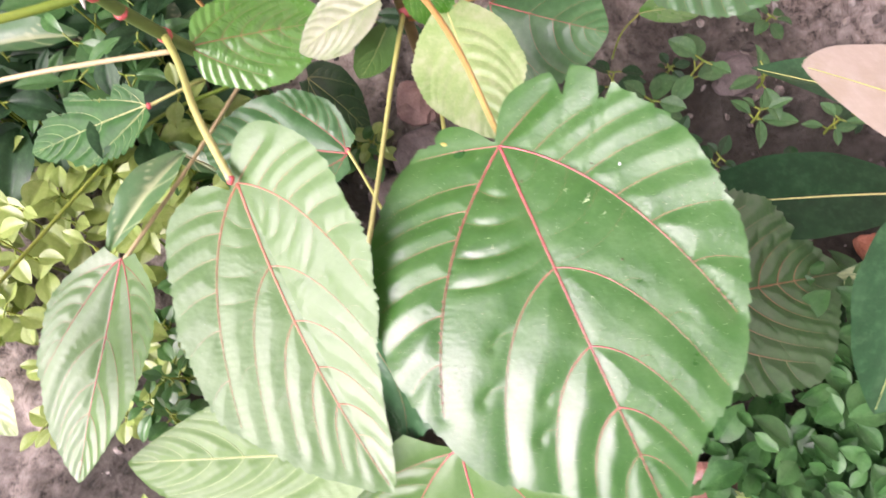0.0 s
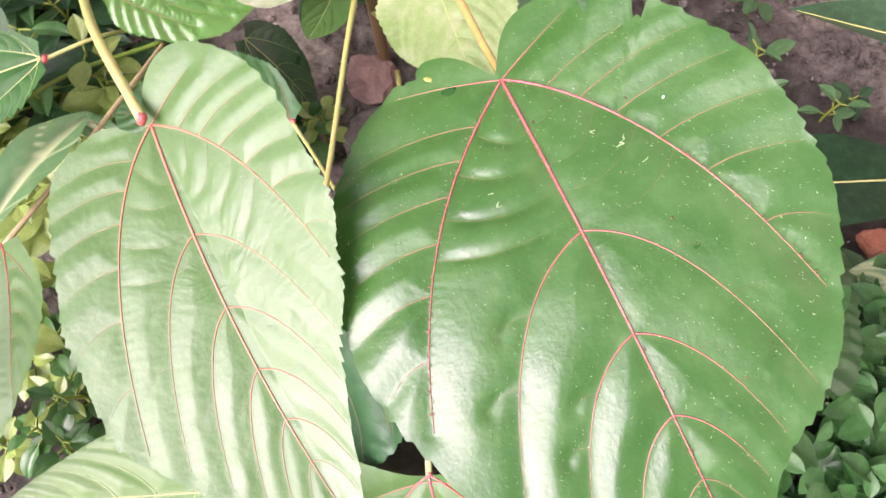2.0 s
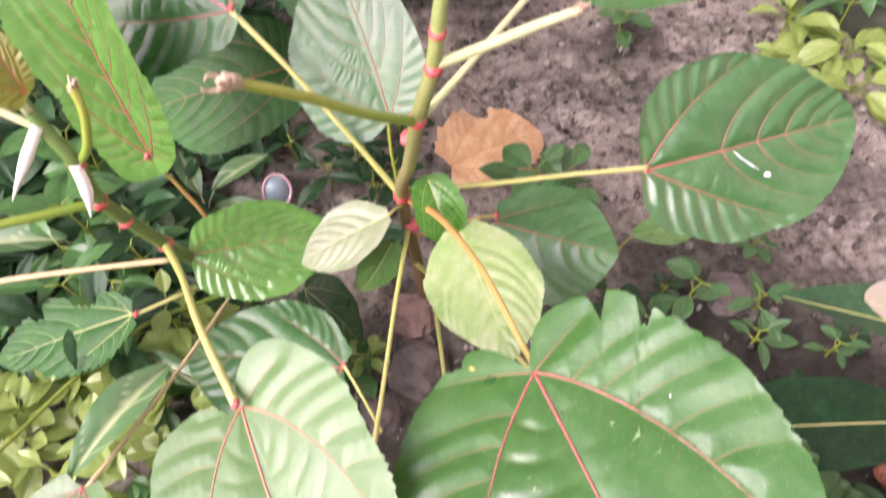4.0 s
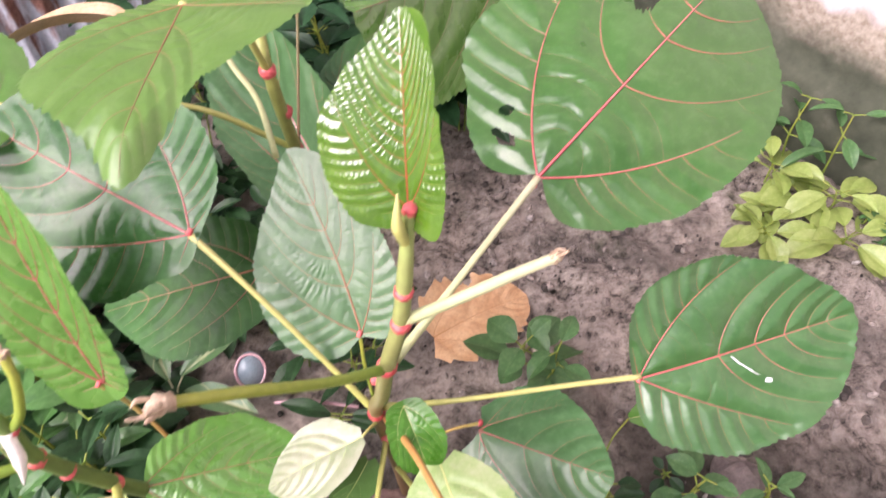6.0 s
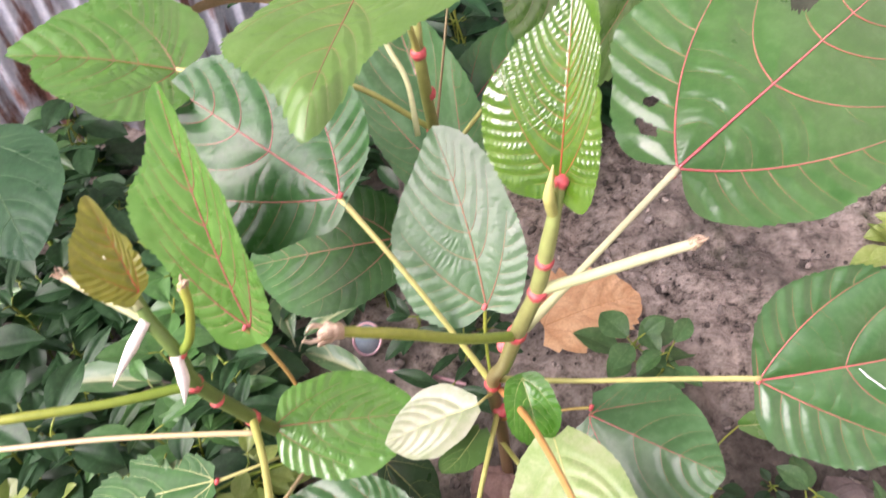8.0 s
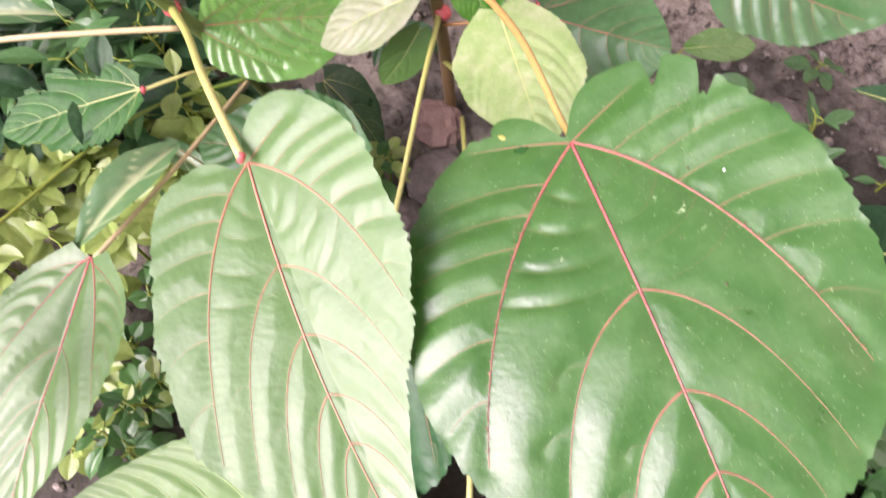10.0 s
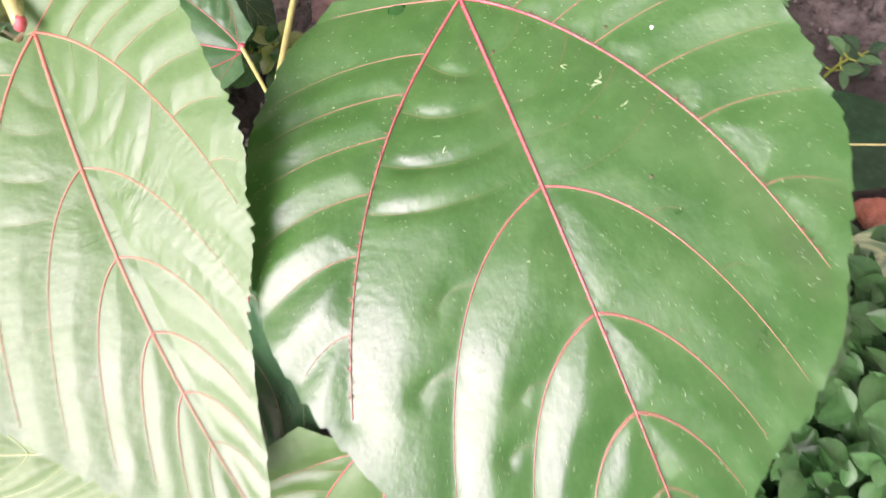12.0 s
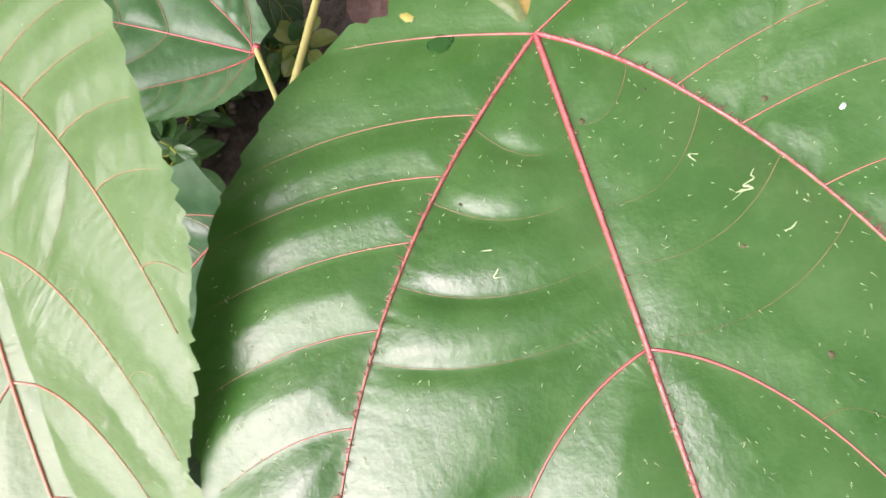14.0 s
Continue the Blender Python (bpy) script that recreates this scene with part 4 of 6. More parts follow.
broad_leaf(plant, (0.092, 0.058, 0.2915), (28, 16, -41), 0.195, (0.559, 0.539, 0.505, 0.47, 0.443, 0.422, 0.397, 0.399, 0.413, 0.419, 0.454, 0.464, 0.421, 0.477, 0.47, 0.456, 0.471, 0.47, 0.455, 0.443, 0.448, 0.456, 0.486, 0.521), -11, 33, GREEN, tip=0.0, sinus=(0.0, 0.03), nibbles=((-0.44, 0.27, 0.20),),
           basal=((0.23, 0.19, 0.33, 0.50), (0.25, 0.20, 0.345, 0.62)), wide=(1.2, 0.95), forks=(0.352, 0.553, 0.70, 0.82), outer=((0.13, -0.02), (0.12, -0.02)), relief=1.1, ladder=0.8, calm=(0.0, 0.78, 0.5, 0.28, 0.6), holes=((-0.14, 0.035, 0.04, 0.018), (-0.19, 0.10, 0.02, 0.02)), sway=0.02, label="broad leaf with a deep eaten notch in its edge", seed=4)
RLEAF = broad_leaf(plant, (0.155, 0.006, 0.176), (9, 42, -72), 0.141, (0.54, 0.508, 0.469, 0.449, 0.426, 0.407, 0.408, 0.425, 0.451, 0.476, 0.519, 0.515, 0.473, 0.483, 0.511, 0.498, 0.469, 0.439, 0.412, 0.392, 0.39, 0.404, 0.43, 0.479), 9, 4, MIDG, cy=0.45, tip=0.0,
                   basal=((0.19, 0.24, 0.36, 0.56), (0.27, 0.20, 0.375, 0.52)), wide=(1.1, 1.1), forks=(0.35, 0.52, 0.66, 0.77, 0.86), outer=((0.14, -0.02), (0.14, 0.0)), tooth=0.013, relief=1.5, ladder=1.0, rungs=0.5, fine=(56, 320), label="round deep green leaf with a white dropping on it", seed=5)
broad_leaf(plant, (-0.0935, 0.058, 0.259), (19, -35, 53), 0.142, (0.536, 0.533, 0.479, 0.45, 0.435, 0.431, 0.434, 0.443, 0.463, 0.471, 0.467, 0.457, 0.463, 0.478, 0.445, 0.444, 0.459, 0.448, 0.435, 0.436, 0.442, 0.459, 0.483, 0.508), -7, 7, DEEPL, cy=0.42, tip=0.02,
           basal=((0.20, 0.15, 0.34, 0.45), (0.20, 0.25, 0.36, 0.60)), wide=(1.0, 1.0), forks=(0.377, 0.55, 0.70, 0.82), outer=((0.14, -0.01), (0.12, -0.01)), relief=0.6, ladder=1.2, fine=(56, 320), seed=6)
broad_leaf(plant, (-0.006, 0.030, 0.199), (45, -21, 7), 0.115, (0.554, 0.522, 0.449, 0.375, 0.331, 0.305, 0.301, 0.325, 0.353, 0.393, 0.449, 0.495, 0.44, 0.509, 0.526, 0.524, 0.473, 0.439, 0.41, 0.388, 0.376, 0.385, 0.397, 0.465), 6, 2, GREY, VEIN_F, cy=0.42, tip=0.02,
           basal=((0.16, 0.17, 0.26, 0.45), (0.20, 0.18, 0.33, 0.50)), wide=(0.65, 0.8), forks=(0.25, 0.40, 0.55, 0.69, 0.81), outer=((0.12, -0.02), (0.16, -0.02)), tooth=0.016, relief=0.42, ladder=2.4, sway=0.06, fine=(56, 320), seed=7)
broad_leaf(plant, (0.0285, -0.0165, 0.350), (69, -11, -20), 0.077, (0.511, 0.512, 0.354, 0.28, 0.222, 0.219, 0.217, 0.228, 0.267, 0.333, 0.43, 0.568, 0.511, 0.52, 0.541, 0.505, 0.479, 0.452, 0.422, 0.393, 0.367, 0.37, 0.389, 0.424), 14, 15, YOUNGM, VEIN_R, tip=0.02, teeth=90, tooth=0.02, droop=((4.4, 0.6, 0.05),),
           basal=((0.12, 0.14, 0.19, 0.48), (0.22, 0.22, 0.33, 0.55)), wide=(0.5, 0.85), forks=(0.16, 0.24, 0.32, 0.40, 0.48, 0.56, 0.64, 0.72, 0.80, 0.88), outer=((0.08, -0.08), (0.14, -0.03)), second=(0.12, 0.22, 0.32, 0.42, 0.52, 0.62, 0.72, 0.82, 0.92),
           relief=0.8, ladder=4.5, rungs=0.0, sway=0.03, thick=0.8, fine=(72, 420), label="upright bright young leaf, wet-glossy and puckered", seed=8)
broad_leaf(plant, (0.018, -0.014, 0.192), (-20, 6, 200), 0.043, (0.55, 0.503, 0.442, 0.416, 0.4, 0.378, 0.363, 0.366, 0.385, 0.424, 0.482, 0.493, 0.50, 0.493, 0.482, 0.424, 0.385, 0.366, 0.363, 0.378, 0.40, 0.416, 0.442, 0.503), 12, 40, FRESH, VEINP, cy=0.42, tip=0.04, teeth=36, tooth=0.03,
           basal=((0.20, 0.15, 0.30, 0.60), (0.20, 0.15, 0.30, 0.60)), wide=(0.75, 0.75), forks=(0.24, 0.40, 0.55, 0.69, 0.81), outer=((0.14, -0.02), (0.14, -0.02)), relief=1.1, thick=0.7, fine=(24, 140), label="small fresh bright green leaf at the stem", seed=9)
leaf(plant, (0.037, -0.044, 0.182), (3, 16, -163), 0.086, 0.064, -4, 5, -0.16, PALEM, VEINP, p0=0.40, vm=0.45, lobe=0.08, fine=(28, 90), palmate=False, seconds=(0.12, 0.25, 0.38, 0.51, 0.64, 0.76, 0.87), relief=1.2, label="pale yellow-green bleached leaf", seed=10)
leaf(plant, (0.062, 0.001, 0.129), (16, 18, -117), 0.091, 0.087, -16, -9, 0.22, GREY, p0=0.49, vm=0.47, lobe=0.12, fine=(28, 90), teeth=20, seed=11)
leaf(plant, (-0.008, -0.014, 0.158), (-16, -6, 109), 0.068, 0.045, 1, 20, -0.07, WHITEM, VEINP, p0=0.3, vm=0.45, lobe=0.02, fine=(20, 60), palmate=False, seconds=(0.15, 0.3, 0.45, 0.6, 0.75, 0.88), label="small pale cream-green leaf", seed=12)
leaf(plant, (-0.007, -0.017, 0.132), (-56, -32, 179), 0.049, 0.029, 6, 31, 0.03, LEAF_L, VEINP, p0=0.3, fine=(14, 40), palmate=False, seed=13)
leaf(plant, (-0.041, -0.083, 0.078), (3, -7, 82), 0.116, 0.088, 2, 18, -0.06, GREY, p0=0.38, vm=0.42, lobe=0.06, fine=(28, 90), relief=1.2, seed=14)
leaf(plant, (-0.073, -0.023, 0.082), (-47, -6, -103), 0.078, 0.054, 2, 25, 0.0, DEEP, VEINP, p0=0.4, fine=(20, 60), seed=15)
leaf(plant, (-0.016, -0.171, 0.128), (-45, 13, 156), 0.177, 0.134, 6, 0, -0.02, DEEP, fine=(28, 90), seed=16)
leaf(plant, (0.037, -0.285, 0.069), (-34, 18, -179), 0.175, 0.174, 5, 12, 0.0, LEAF_L, fine=(32, 100), seed=17, label="broad light green leaf in the sun")

broad_leaf(plant, (0.150, -0.215, 0.150), (-29, 4, -76), 0.172, (0.55, 0.503, 0.442, 0.416, 0.4, 0.378, 0.363, 0.366, 0.385, 0.424, 0.482, 0.493, 0.52, 0.51, 0.486, 0.424, 0.385, 0.372, 0.368, 0.366, 0.382, 0.40, 0.42, 0.48), 6, 6, MIDG, VEIN_F, cy=0.42, tip=0.09, sinus=(0.0, 0.08), tooth=0.02,
           basal=((0.20, 0.15, 0.30, 0.60), (0.20, 0.15, 0.30, 0.55)), wide=(0.75, 0.75), forks=(0.22, 0.36, 0.49, 0.61, 0.72, 0.82), outer=((0.14, -0.02), (0.14, -0.02)), relief=1.4, ladder=1.5, fine=(48, 280), label="quilted grey-green leaf below the broad leaf", seed=47)
stalk(plant, "petiole", [(0.006, 0.006, 0.07), (0.05, -0.07, 0.12), (0.11, -0.16, 0.15), (0.150, -0.215, 0.150)], [0.0024, 0.002, 0.0019, 0.002], PETIOLE)
hairs(BIGLEAF, 0.0016, HAIR, 4)
blade_hairs(BIGLEAF, 1100, 0.0013, SCRATCH, 6)
for k, (a, v, r) in enumerate(((-0.012, 0.121, 0.0006), (-0.004, 0.128, 0.0005), (-0.146, 0.409, 0.0006), (-0.183, 0.161, 0.0005), (-0.112, 0.295, 0.0004), (0.129, 0.169, 0.0003), (-0.085, 0.108, 0.0003))):
    spot(BIGLEAF, a, v, r, SPOT, seed=60 + k)
spot(BIGLEAF, 0.104, -0.030, 0.0026, WET, name="dark_patch", seed=70)
spot(BIGLEAF, 0.134, -0.085, 0.0016, YELLOWED, name="yellow_patch", stretch=0.6, seed=71)
spot(BIGLEAF, -0.244, 0.195, 0.0004, DROPPING, name="white_fleck", stretch=1.6, seed=72)
for k, way in enumerate((((-0.146, 0.228), (-0.142, 0.236), (-0.136, 0.243), (-0.125, 0.250)), ((-0.110, 0.192), (-0.100, 0.199)), ((-0.162, 0.286), (-0.158, 0.296)), ((0.123, 0.222), (0.116, 0.230)), ((0.116, 0.252), (0.110, 0.256)))):
    scratch(BIGLEAF, way, 0.00016, SCRATCH, seed=80 + k)
scratch(RLEAF, ((0.02, 0.40), (0.07, 0.44), (0.13, 0.50)), 0.0006, DROPPING, "dropping_streak", 90)
spot(RLEAF, 0.15, 0.52, 0.0014, DROPPING, "dropping", 1.6, 0.5, 91, "white bird dropping")

stalk(plant, "petiole", [(0.0, 0.0, 0.160), (-0.028, 0.017, 0.194), (-0.061, 0.037, 0.231), (-0.0935, 0.058, 0.259)], [0.0030, 0.0022, 0.0021, 0.0024], PETIOLE)
stalk(plant, "petiole", [(0.004, 0.002, 0.163), (0.05, 0.001, 0.169), (0.11, 0.004, 0.175), (0.156, 0.007, 0.177)], [0.0030, 0.0021, 0.0020, 0.0024], PETIOLE)
stalk(plant, "petiole", [(0.018, -0.028, 0.262), (0.042, 0.000, 0.271), (0.066, 0.028, 0.281), (0.092, 0.058, 0.2915)], [0.0032, 0.0024, 0.0023, 0.0026], PETIOLE_P)
stalk(plant, "petiole", [(0.024, -0.030, 0.296), (0.046, -0.024, 0.301), (0.068, -0.017, 0.306), (0.091, -0.0095, 0.310)], [0.0036, 0.0034, 0.0034, 0.0030], PETIOLE_P, "leafless petiole stub")
ragged_tip(plant, (0.089, -0.0100, 0.3095), (0.006, 0.002, 0.0012), 0.0028, 59)
stalk(plant, "petiole", [(0.012, -0.033, 0.262), (-0.008, -0.055, 0.290), (-0.03, -0.076, 0.322), (-0.051, -0.093, 0.346)], [0.0034, 0.0030, 0.0030, 0.0026], PETIOLE_G, "leafless green petiole stub")
ragged_tip(plant, (-0.049, -0.0915, 0.344), (-0.0065, -0.0055, 0.006), 0.0036, 19)
stalk(plant, "petiole", [(0.002, 0.006, 0.10), (-0.002, 0.014, 0.14), (-0.006, 0.023, 0.175), (-0.007, 0.030, 0.199)], [0.0018, 0.0014, 0.0014, 0.0016], PETIOLE_G)
stalk(plant, "petiole", [(0.006, -0.003, 0.158), (0.024, -0.045, 0.198), (0.044, -0.098, 0.229), (0.061, -0.146, 0.238), (0.066, -0.163, 0.2455)], [0.0032, 0.0024, 0.0021, 0.0019, 0.0017], PETIOLE_O, "orange-yellow petiole")
stalk(plant, "petiole", [(0.003, -0.002, 0.125), (-0.004, -0.06, 0.127), (-0.010, -0.12, 0.128), (-0.016, -0.171, 0.128)], [0.0024, 0.0020, 0.0019, 0.0021], PETIOLE)
stalk(plant, "petiole", [(0.006, 0.0, 0.115), (0.025, -0.002, 0.122), (0.045, 0.002, 0.130), (0.063, 0.005, 0.131)], [0.0016, 0.0013, 0.0013, 0.0015], PETIOLE_O)
stalk(plant, "petiole", [(0.0, -0.001, 0.150), (-0.004, -0.008, 0.156), (-0.008, -0.014, 0.158)], [0.0016, 0.0012, 0.0012], PETIOLE)
stalk(plant, "petiole", [(-0.012, -0.135, 0.10), (-0.025, -0.11, 0.09), (-0.041, -0.081, 0.079)], [0.0014, 0.0014, 0.0016], PETIOLE)
stalk(plant, "petiole", [(0.02, 0.0, 0.01), (0.03, -0.10, 0.03), (0.035, -0.2, 0.06), (0.037, -0.285, 0.069)], [0.0024, 0.0022, 0.0022, 0.0024], PETIOLE)
bud(plant, [(0.027, -0.022, 0.335), (0.0245, -0.024, 0.348), (0.025, -0.021, 0.362)], [0.003, 0.0034, 0.0004], PETIOLE)
for p in ((0.066, -0.162, 0.246), (0.090, 0.055, 0.290), (0.155, 0.006, 0.176), (-0.092, 0.056, 0.263), (-0.007, 0.030, 0.199), (0.063, 0.005, 0.131), (-0.041, -0.081, 0.079), (-0.016, -0.171, 0.128), (0.037, -0.285, 0.069)):
    ring(plant, p, (0.3, 0.5, 0.6), 0.0021, 0.004, name="leaf_joint")

# ---- the second stem ----
plant2 = thing("red_veined_plant", "leaning shrub stem with red joints, broken petioles and toothed leaves", "plant", (-0.118, 0.0, 0.0))
stalk(plant2, "stem", [(-0.118, 0.004, -0.02), (-0.124, -0.012, 0.06), (-0.134, -0.03, 0.13), (-0.142, -0.039, 0.165), (-0.155, -0.05, 0.222), (-0.153, -0.052, 0.254), (-0.162, -0.047, 0.276), (-0.166, -0.042, 0.29)], [0.006, 0.006, 0.0056, 0.0054, 0.005, 0.0045, 0.003], STEM, "green stem", n=44)
for at, r, h in (((-0.142, -0.039, 0.165), 0.0064, 0.006), ((-0.151, -0.047, 0.200), 0.006, 0.004), ((-0.156, -0.05, 0.222), 0.0066, 0.007), ((-0.153, -0.052, 0.254), 0.0056, 0.004)):
    ring(plant2, at, (-0.2, -0.2, 1), r, h)
broad_leaf(plant2, (-0.060, -0.170, 0.234), (-4, 18, -154), 0.156, (0.55, 0.503, 0.442, 0.416, 0.4, 0.378, 0.363, 0.366, 0.385, 0.424, 0.482, 0.493, 0.52, 0.561, 0.506, 0.424, 0.357, 0.322, 0.298, 0.276, 0.272, 0.279, 0.309, 0.39), 10, 6, LEAF_L, VEIN_S, cy=0.42, tip=0.05, sinus=(-0.07, 0.10),
           basal=((0.22, 0.15, 0.31, 0.68), (0.19, 0.14, 0.245, 0.53)), wide=(0.75, 0.6), forks=(0.28, 0.46, 0.61, 0.73, 0.83), outer=((0.12, -0.02), (0.15, -0.05)), tooth=0.014, sway=0.055, ladder=0.9, relief=0.52, droop=((4.6, 0.7, -0.02),), thick=0.75, label="pale sunlit green leaf with red veins", seed=21)
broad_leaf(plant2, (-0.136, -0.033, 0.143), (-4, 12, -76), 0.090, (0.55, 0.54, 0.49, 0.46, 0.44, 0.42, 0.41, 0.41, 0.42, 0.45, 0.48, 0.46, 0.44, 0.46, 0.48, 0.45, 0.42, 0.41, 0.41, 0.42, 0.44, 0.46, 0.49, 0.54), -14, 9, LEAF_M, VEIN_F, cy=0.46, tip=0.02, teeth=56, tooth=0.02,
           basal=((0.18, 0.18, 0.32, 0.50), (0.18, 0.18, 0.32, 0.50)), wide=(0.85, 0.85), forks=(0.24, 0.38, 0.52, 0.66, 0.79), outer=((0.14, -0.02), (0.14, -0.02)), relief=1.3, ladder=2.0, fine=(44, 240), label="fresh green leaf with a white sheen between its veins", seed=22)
leaf(plant2, (-0.174, -0.061, 0.118), (-13, -16, 107), 0.100, 0.056, 5, 7, 0.14, DARKM, VEINP, p0=0.41, vm=0.41, lobe=0.04, fine=(30, 110), teeth=16, tooth=0.12, bites=((1, 0.3, 0.45, 0.10), (1, 0.62, 0.35, 0.05), (-1, 0.75, 0.3, 0.06)), label="ragged dark leaf eaten along one edge", seed=23)
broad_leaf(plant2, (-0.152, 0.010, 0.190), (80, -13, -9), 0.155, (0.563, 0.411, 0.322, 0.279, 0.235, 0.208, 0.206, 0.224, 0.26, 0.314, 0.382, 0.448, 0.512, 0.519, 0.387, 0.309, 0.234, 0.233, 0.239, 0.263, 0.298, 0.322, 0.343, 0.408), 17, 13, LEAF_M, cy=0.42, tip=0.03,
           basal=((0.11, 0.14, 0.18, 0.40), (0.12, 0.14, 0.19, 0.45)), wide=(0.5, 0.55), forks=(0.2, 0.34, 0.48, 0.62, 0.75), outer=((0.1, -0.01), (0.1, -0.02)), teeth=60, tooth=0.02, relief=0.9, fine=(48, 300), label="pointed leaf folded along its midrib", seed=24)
broad_leaf(plant2, (-0.162, -0.043, 0.293), (62, -5, 32), 0.050, (0.574, 0.297, 0.205, 0.189, 0.173, 0.156, 0.14, 0.168, 0.195, 0.223, 0.299, 0.384, 0.43, 0.507, 0.475, 0.458, 0.445, 0.432, 0.419, 0.406, 0.401, 0.411, 0.422, 0.495), 8, 10, OLIVEM, VEIN_R, tip=0.02, teeth=50, tooth=0.03,
           basal=((0.06, 0.12, 0.10, 0.40), (0.18, 0.16, 0.34, 0.46)), wide=(0.3, 0.9), forks=(0.2, 0.34, 0.48, 0.62, 0.76), outer=((0.05, -0.01), (0.14, -0.02)), relief=1.3, ladder=0.5, rungs=0.0, fine=(36, 220), label="half-open olive young leaf", seed=25)
leaf(plant2, (-0.176, -0.170, 0.117), (-10, 9, 167), 0.143, 0.084, 11, 7, 0.13, LEAF_L, p0=0.40, vm=0.33, lobe=0.06, fine=(30, 100), label="pale sunlit toothed leaf", seed=26)
leaf(plant2, (-0.022, -0.290, 0.082), (-13, -14, 93), 0.160, 0.090, 5, -15, -0.20, LIME, VEINP, p0=0.50, vm=0.36, lobe=0.04, fine=(30, 90), palmate=False, seconds=(0.12, 0.25, 0.38, 0.51, 0.64, 0.76, 0.87), seed=27)
stalk(plant2, "petiole", [(-0.142, -0.039, 0.165), (-0.115, -0.08, 0.195), (-0.086, -0.13, 0.230), (-0.061, -0.171, 0.240)], [0.0034, 0.0026, 0.0024, 0.0025], PETIOLE)
stalk(plant2, "petiole", [(-0.142, -0.042, 0.152), (-0.19, -0.048, 0.152), (-0.246, -0.056, 0.151), (-0.33, -0.07, 0.145)], [0.0024, 0.0022, 0.0022, 0.0022], PETIOLE_T, "tan petiole")
stalk(plant2, "petiole", [(-0.157, -0.051, 0.222), (-0.19, -0.07, 0.232), (-0.225, -0.085, 0.240), (-0.255, -0.095, 0.243)], [0.0036, 0.0032, 0.0032, 0.003], PETIOLE_G)
stalk(plant2, "petiole", [(-0.162, -0.047, 0.274), (-0.176, -0.044, 0.281), (-0.192, -0.04, 0.288), (-0.205, -0.036, 0.293)], [0.0028, 0.0026, 0.0026, 0.0028], PETIOLE_P)
ragged_tip(plant2, (-0.203, -0.0365, 0.292), (-0.004, 0.0015, 0.004), 0.0025, 61)
stalk(plant2, "petiole", [(-0.153, -0.052, 0.254), (-0.145, -0.049, 0.264), (-0.142, -0.042, 0.280), (-0.144, -0.036, 0.292)], [0.003, 0.003, 0.0028, 0.0032], PETIOLE_G)
ragged_tip(plant2, (-0.144, -0.037, 0.29), (0.001, 0.003, 0.007), 0.0024, 59)
stalk(plant2, "petiole", [(-0.125, -0.01, 0.06), (-0.132, 0.004, 0.12), (-0.145, 0.010, 0.16), (-0.155, 0.009, 0.190)], [0.002, 0.0018, 0.0018, 0.002], PETIOLE_O)
stalk(plant2, "petiole", [(-0.128, -0.02, 0.09), (-0.145, -0.045, 0.115), (-0.172, -0.061, 0.117)], [0.0018, 0.0014, 0.0015], PETIOLE)
stalk(plant2, "petiole", [(-0.126, -0.015, 0.07), (-0.142, -0.088, 0.099), (-0.158, -0.135, 0.112), (-0.174, -0.171, 0.118)], [0.002, 0.0018, 0.0017, 0.0018], PETIOLE_T, "tan petiole")
bud(plant2, [(-0.162, -0.049, 0.278), (-0.172, -0.057, 0.264), (-0.184, -0.068, 0.246)], [0.0036, 0.0040, 0.0003], SCAR, label="white hanging stipule")
bud(plant2, [(-0.153, -0.054, 0.256), (-0.151, -0.060, 0.243), (-0.153, -0.066, 0.229)], [0.0038, 0.0042, 0.0003], SCAR, label="white hanging stipule")
bud(plant2, [(-0.164, -0.046, 0.284), (-0.170, -0.042, 0.297), (-0.174, -0.038, 0.312)], [0.003, 0.0032, 0.0004], PETIOLE_P)
for p in ((-0.061, -0.171, 0.240), (-0.172, -0.061, 0.117), (-0.155, 0.009, 0.190), (-0.175, -0.171, 0.116)):
    ring(plant2, p, (0.3, 0.5, 0.6), 0.0021, 0.004, name="leaf_joint")

# ---- the shrub behind ----
plant3 = thing("red_veined_plant", "shrub of the same kind standing behind, in the shade", "plant", (-0.05, 0.20, 0.0))
stalk(plant3, "stem", [(-0.045, 0.21, -0.02), (-0.05, 0.195, 0.12), (-0.058, 0.182, 0.22), (-0.062, 0.177, 0.279), (-0.066, 0.187, 0.300), (-0.082, 0.194, 0.319), (-0.102, 0.201, 0.343), (-0.14, 0.215, 0.39)], [0.0066, 0.0062, 0.0056, 0.0052, 0.0050, 0.0046, 0.0040], STEM_Y, n=48)
stalk(plant3, "petiole", [(-0.062, 0.147, 0.233), (-0.069, 0.163, 0.266), (-0.082, 0.173, 0.287), (-0.096, 0.186, 0.318), (-0.129, 0.213, 0.373)], [0.0028, 0.0024, 0.0023, 0.0023, 0.0022], PETIOLE_P)
stalk(plant3, "petiole", [(-0.075, 0.192, 0.312), (-0.07, 0.215, 0.345), (-0.07, 0.24, 0.39)], [0.0024, 0.0021, 0.002], PETIOLE)
stalk(plant3, "petiole", [(-0.07, 0.19, 0.305), (-0.06, 0.215, 0.34), (-0.055, 0.235, 0.39)], [0.0024, 0.0021, 0.002], PETIOLE_P)
stalk(plant3, "petiole", [(-0.057, 0.19, 0.2), (-0.05, 0.241, 0.277), (-0.051, 0.27, 0.304), (-0.052, 0.31, 0.345)], [0.0014, 0.0012, 0.0012, 0.0012], STEM_R)
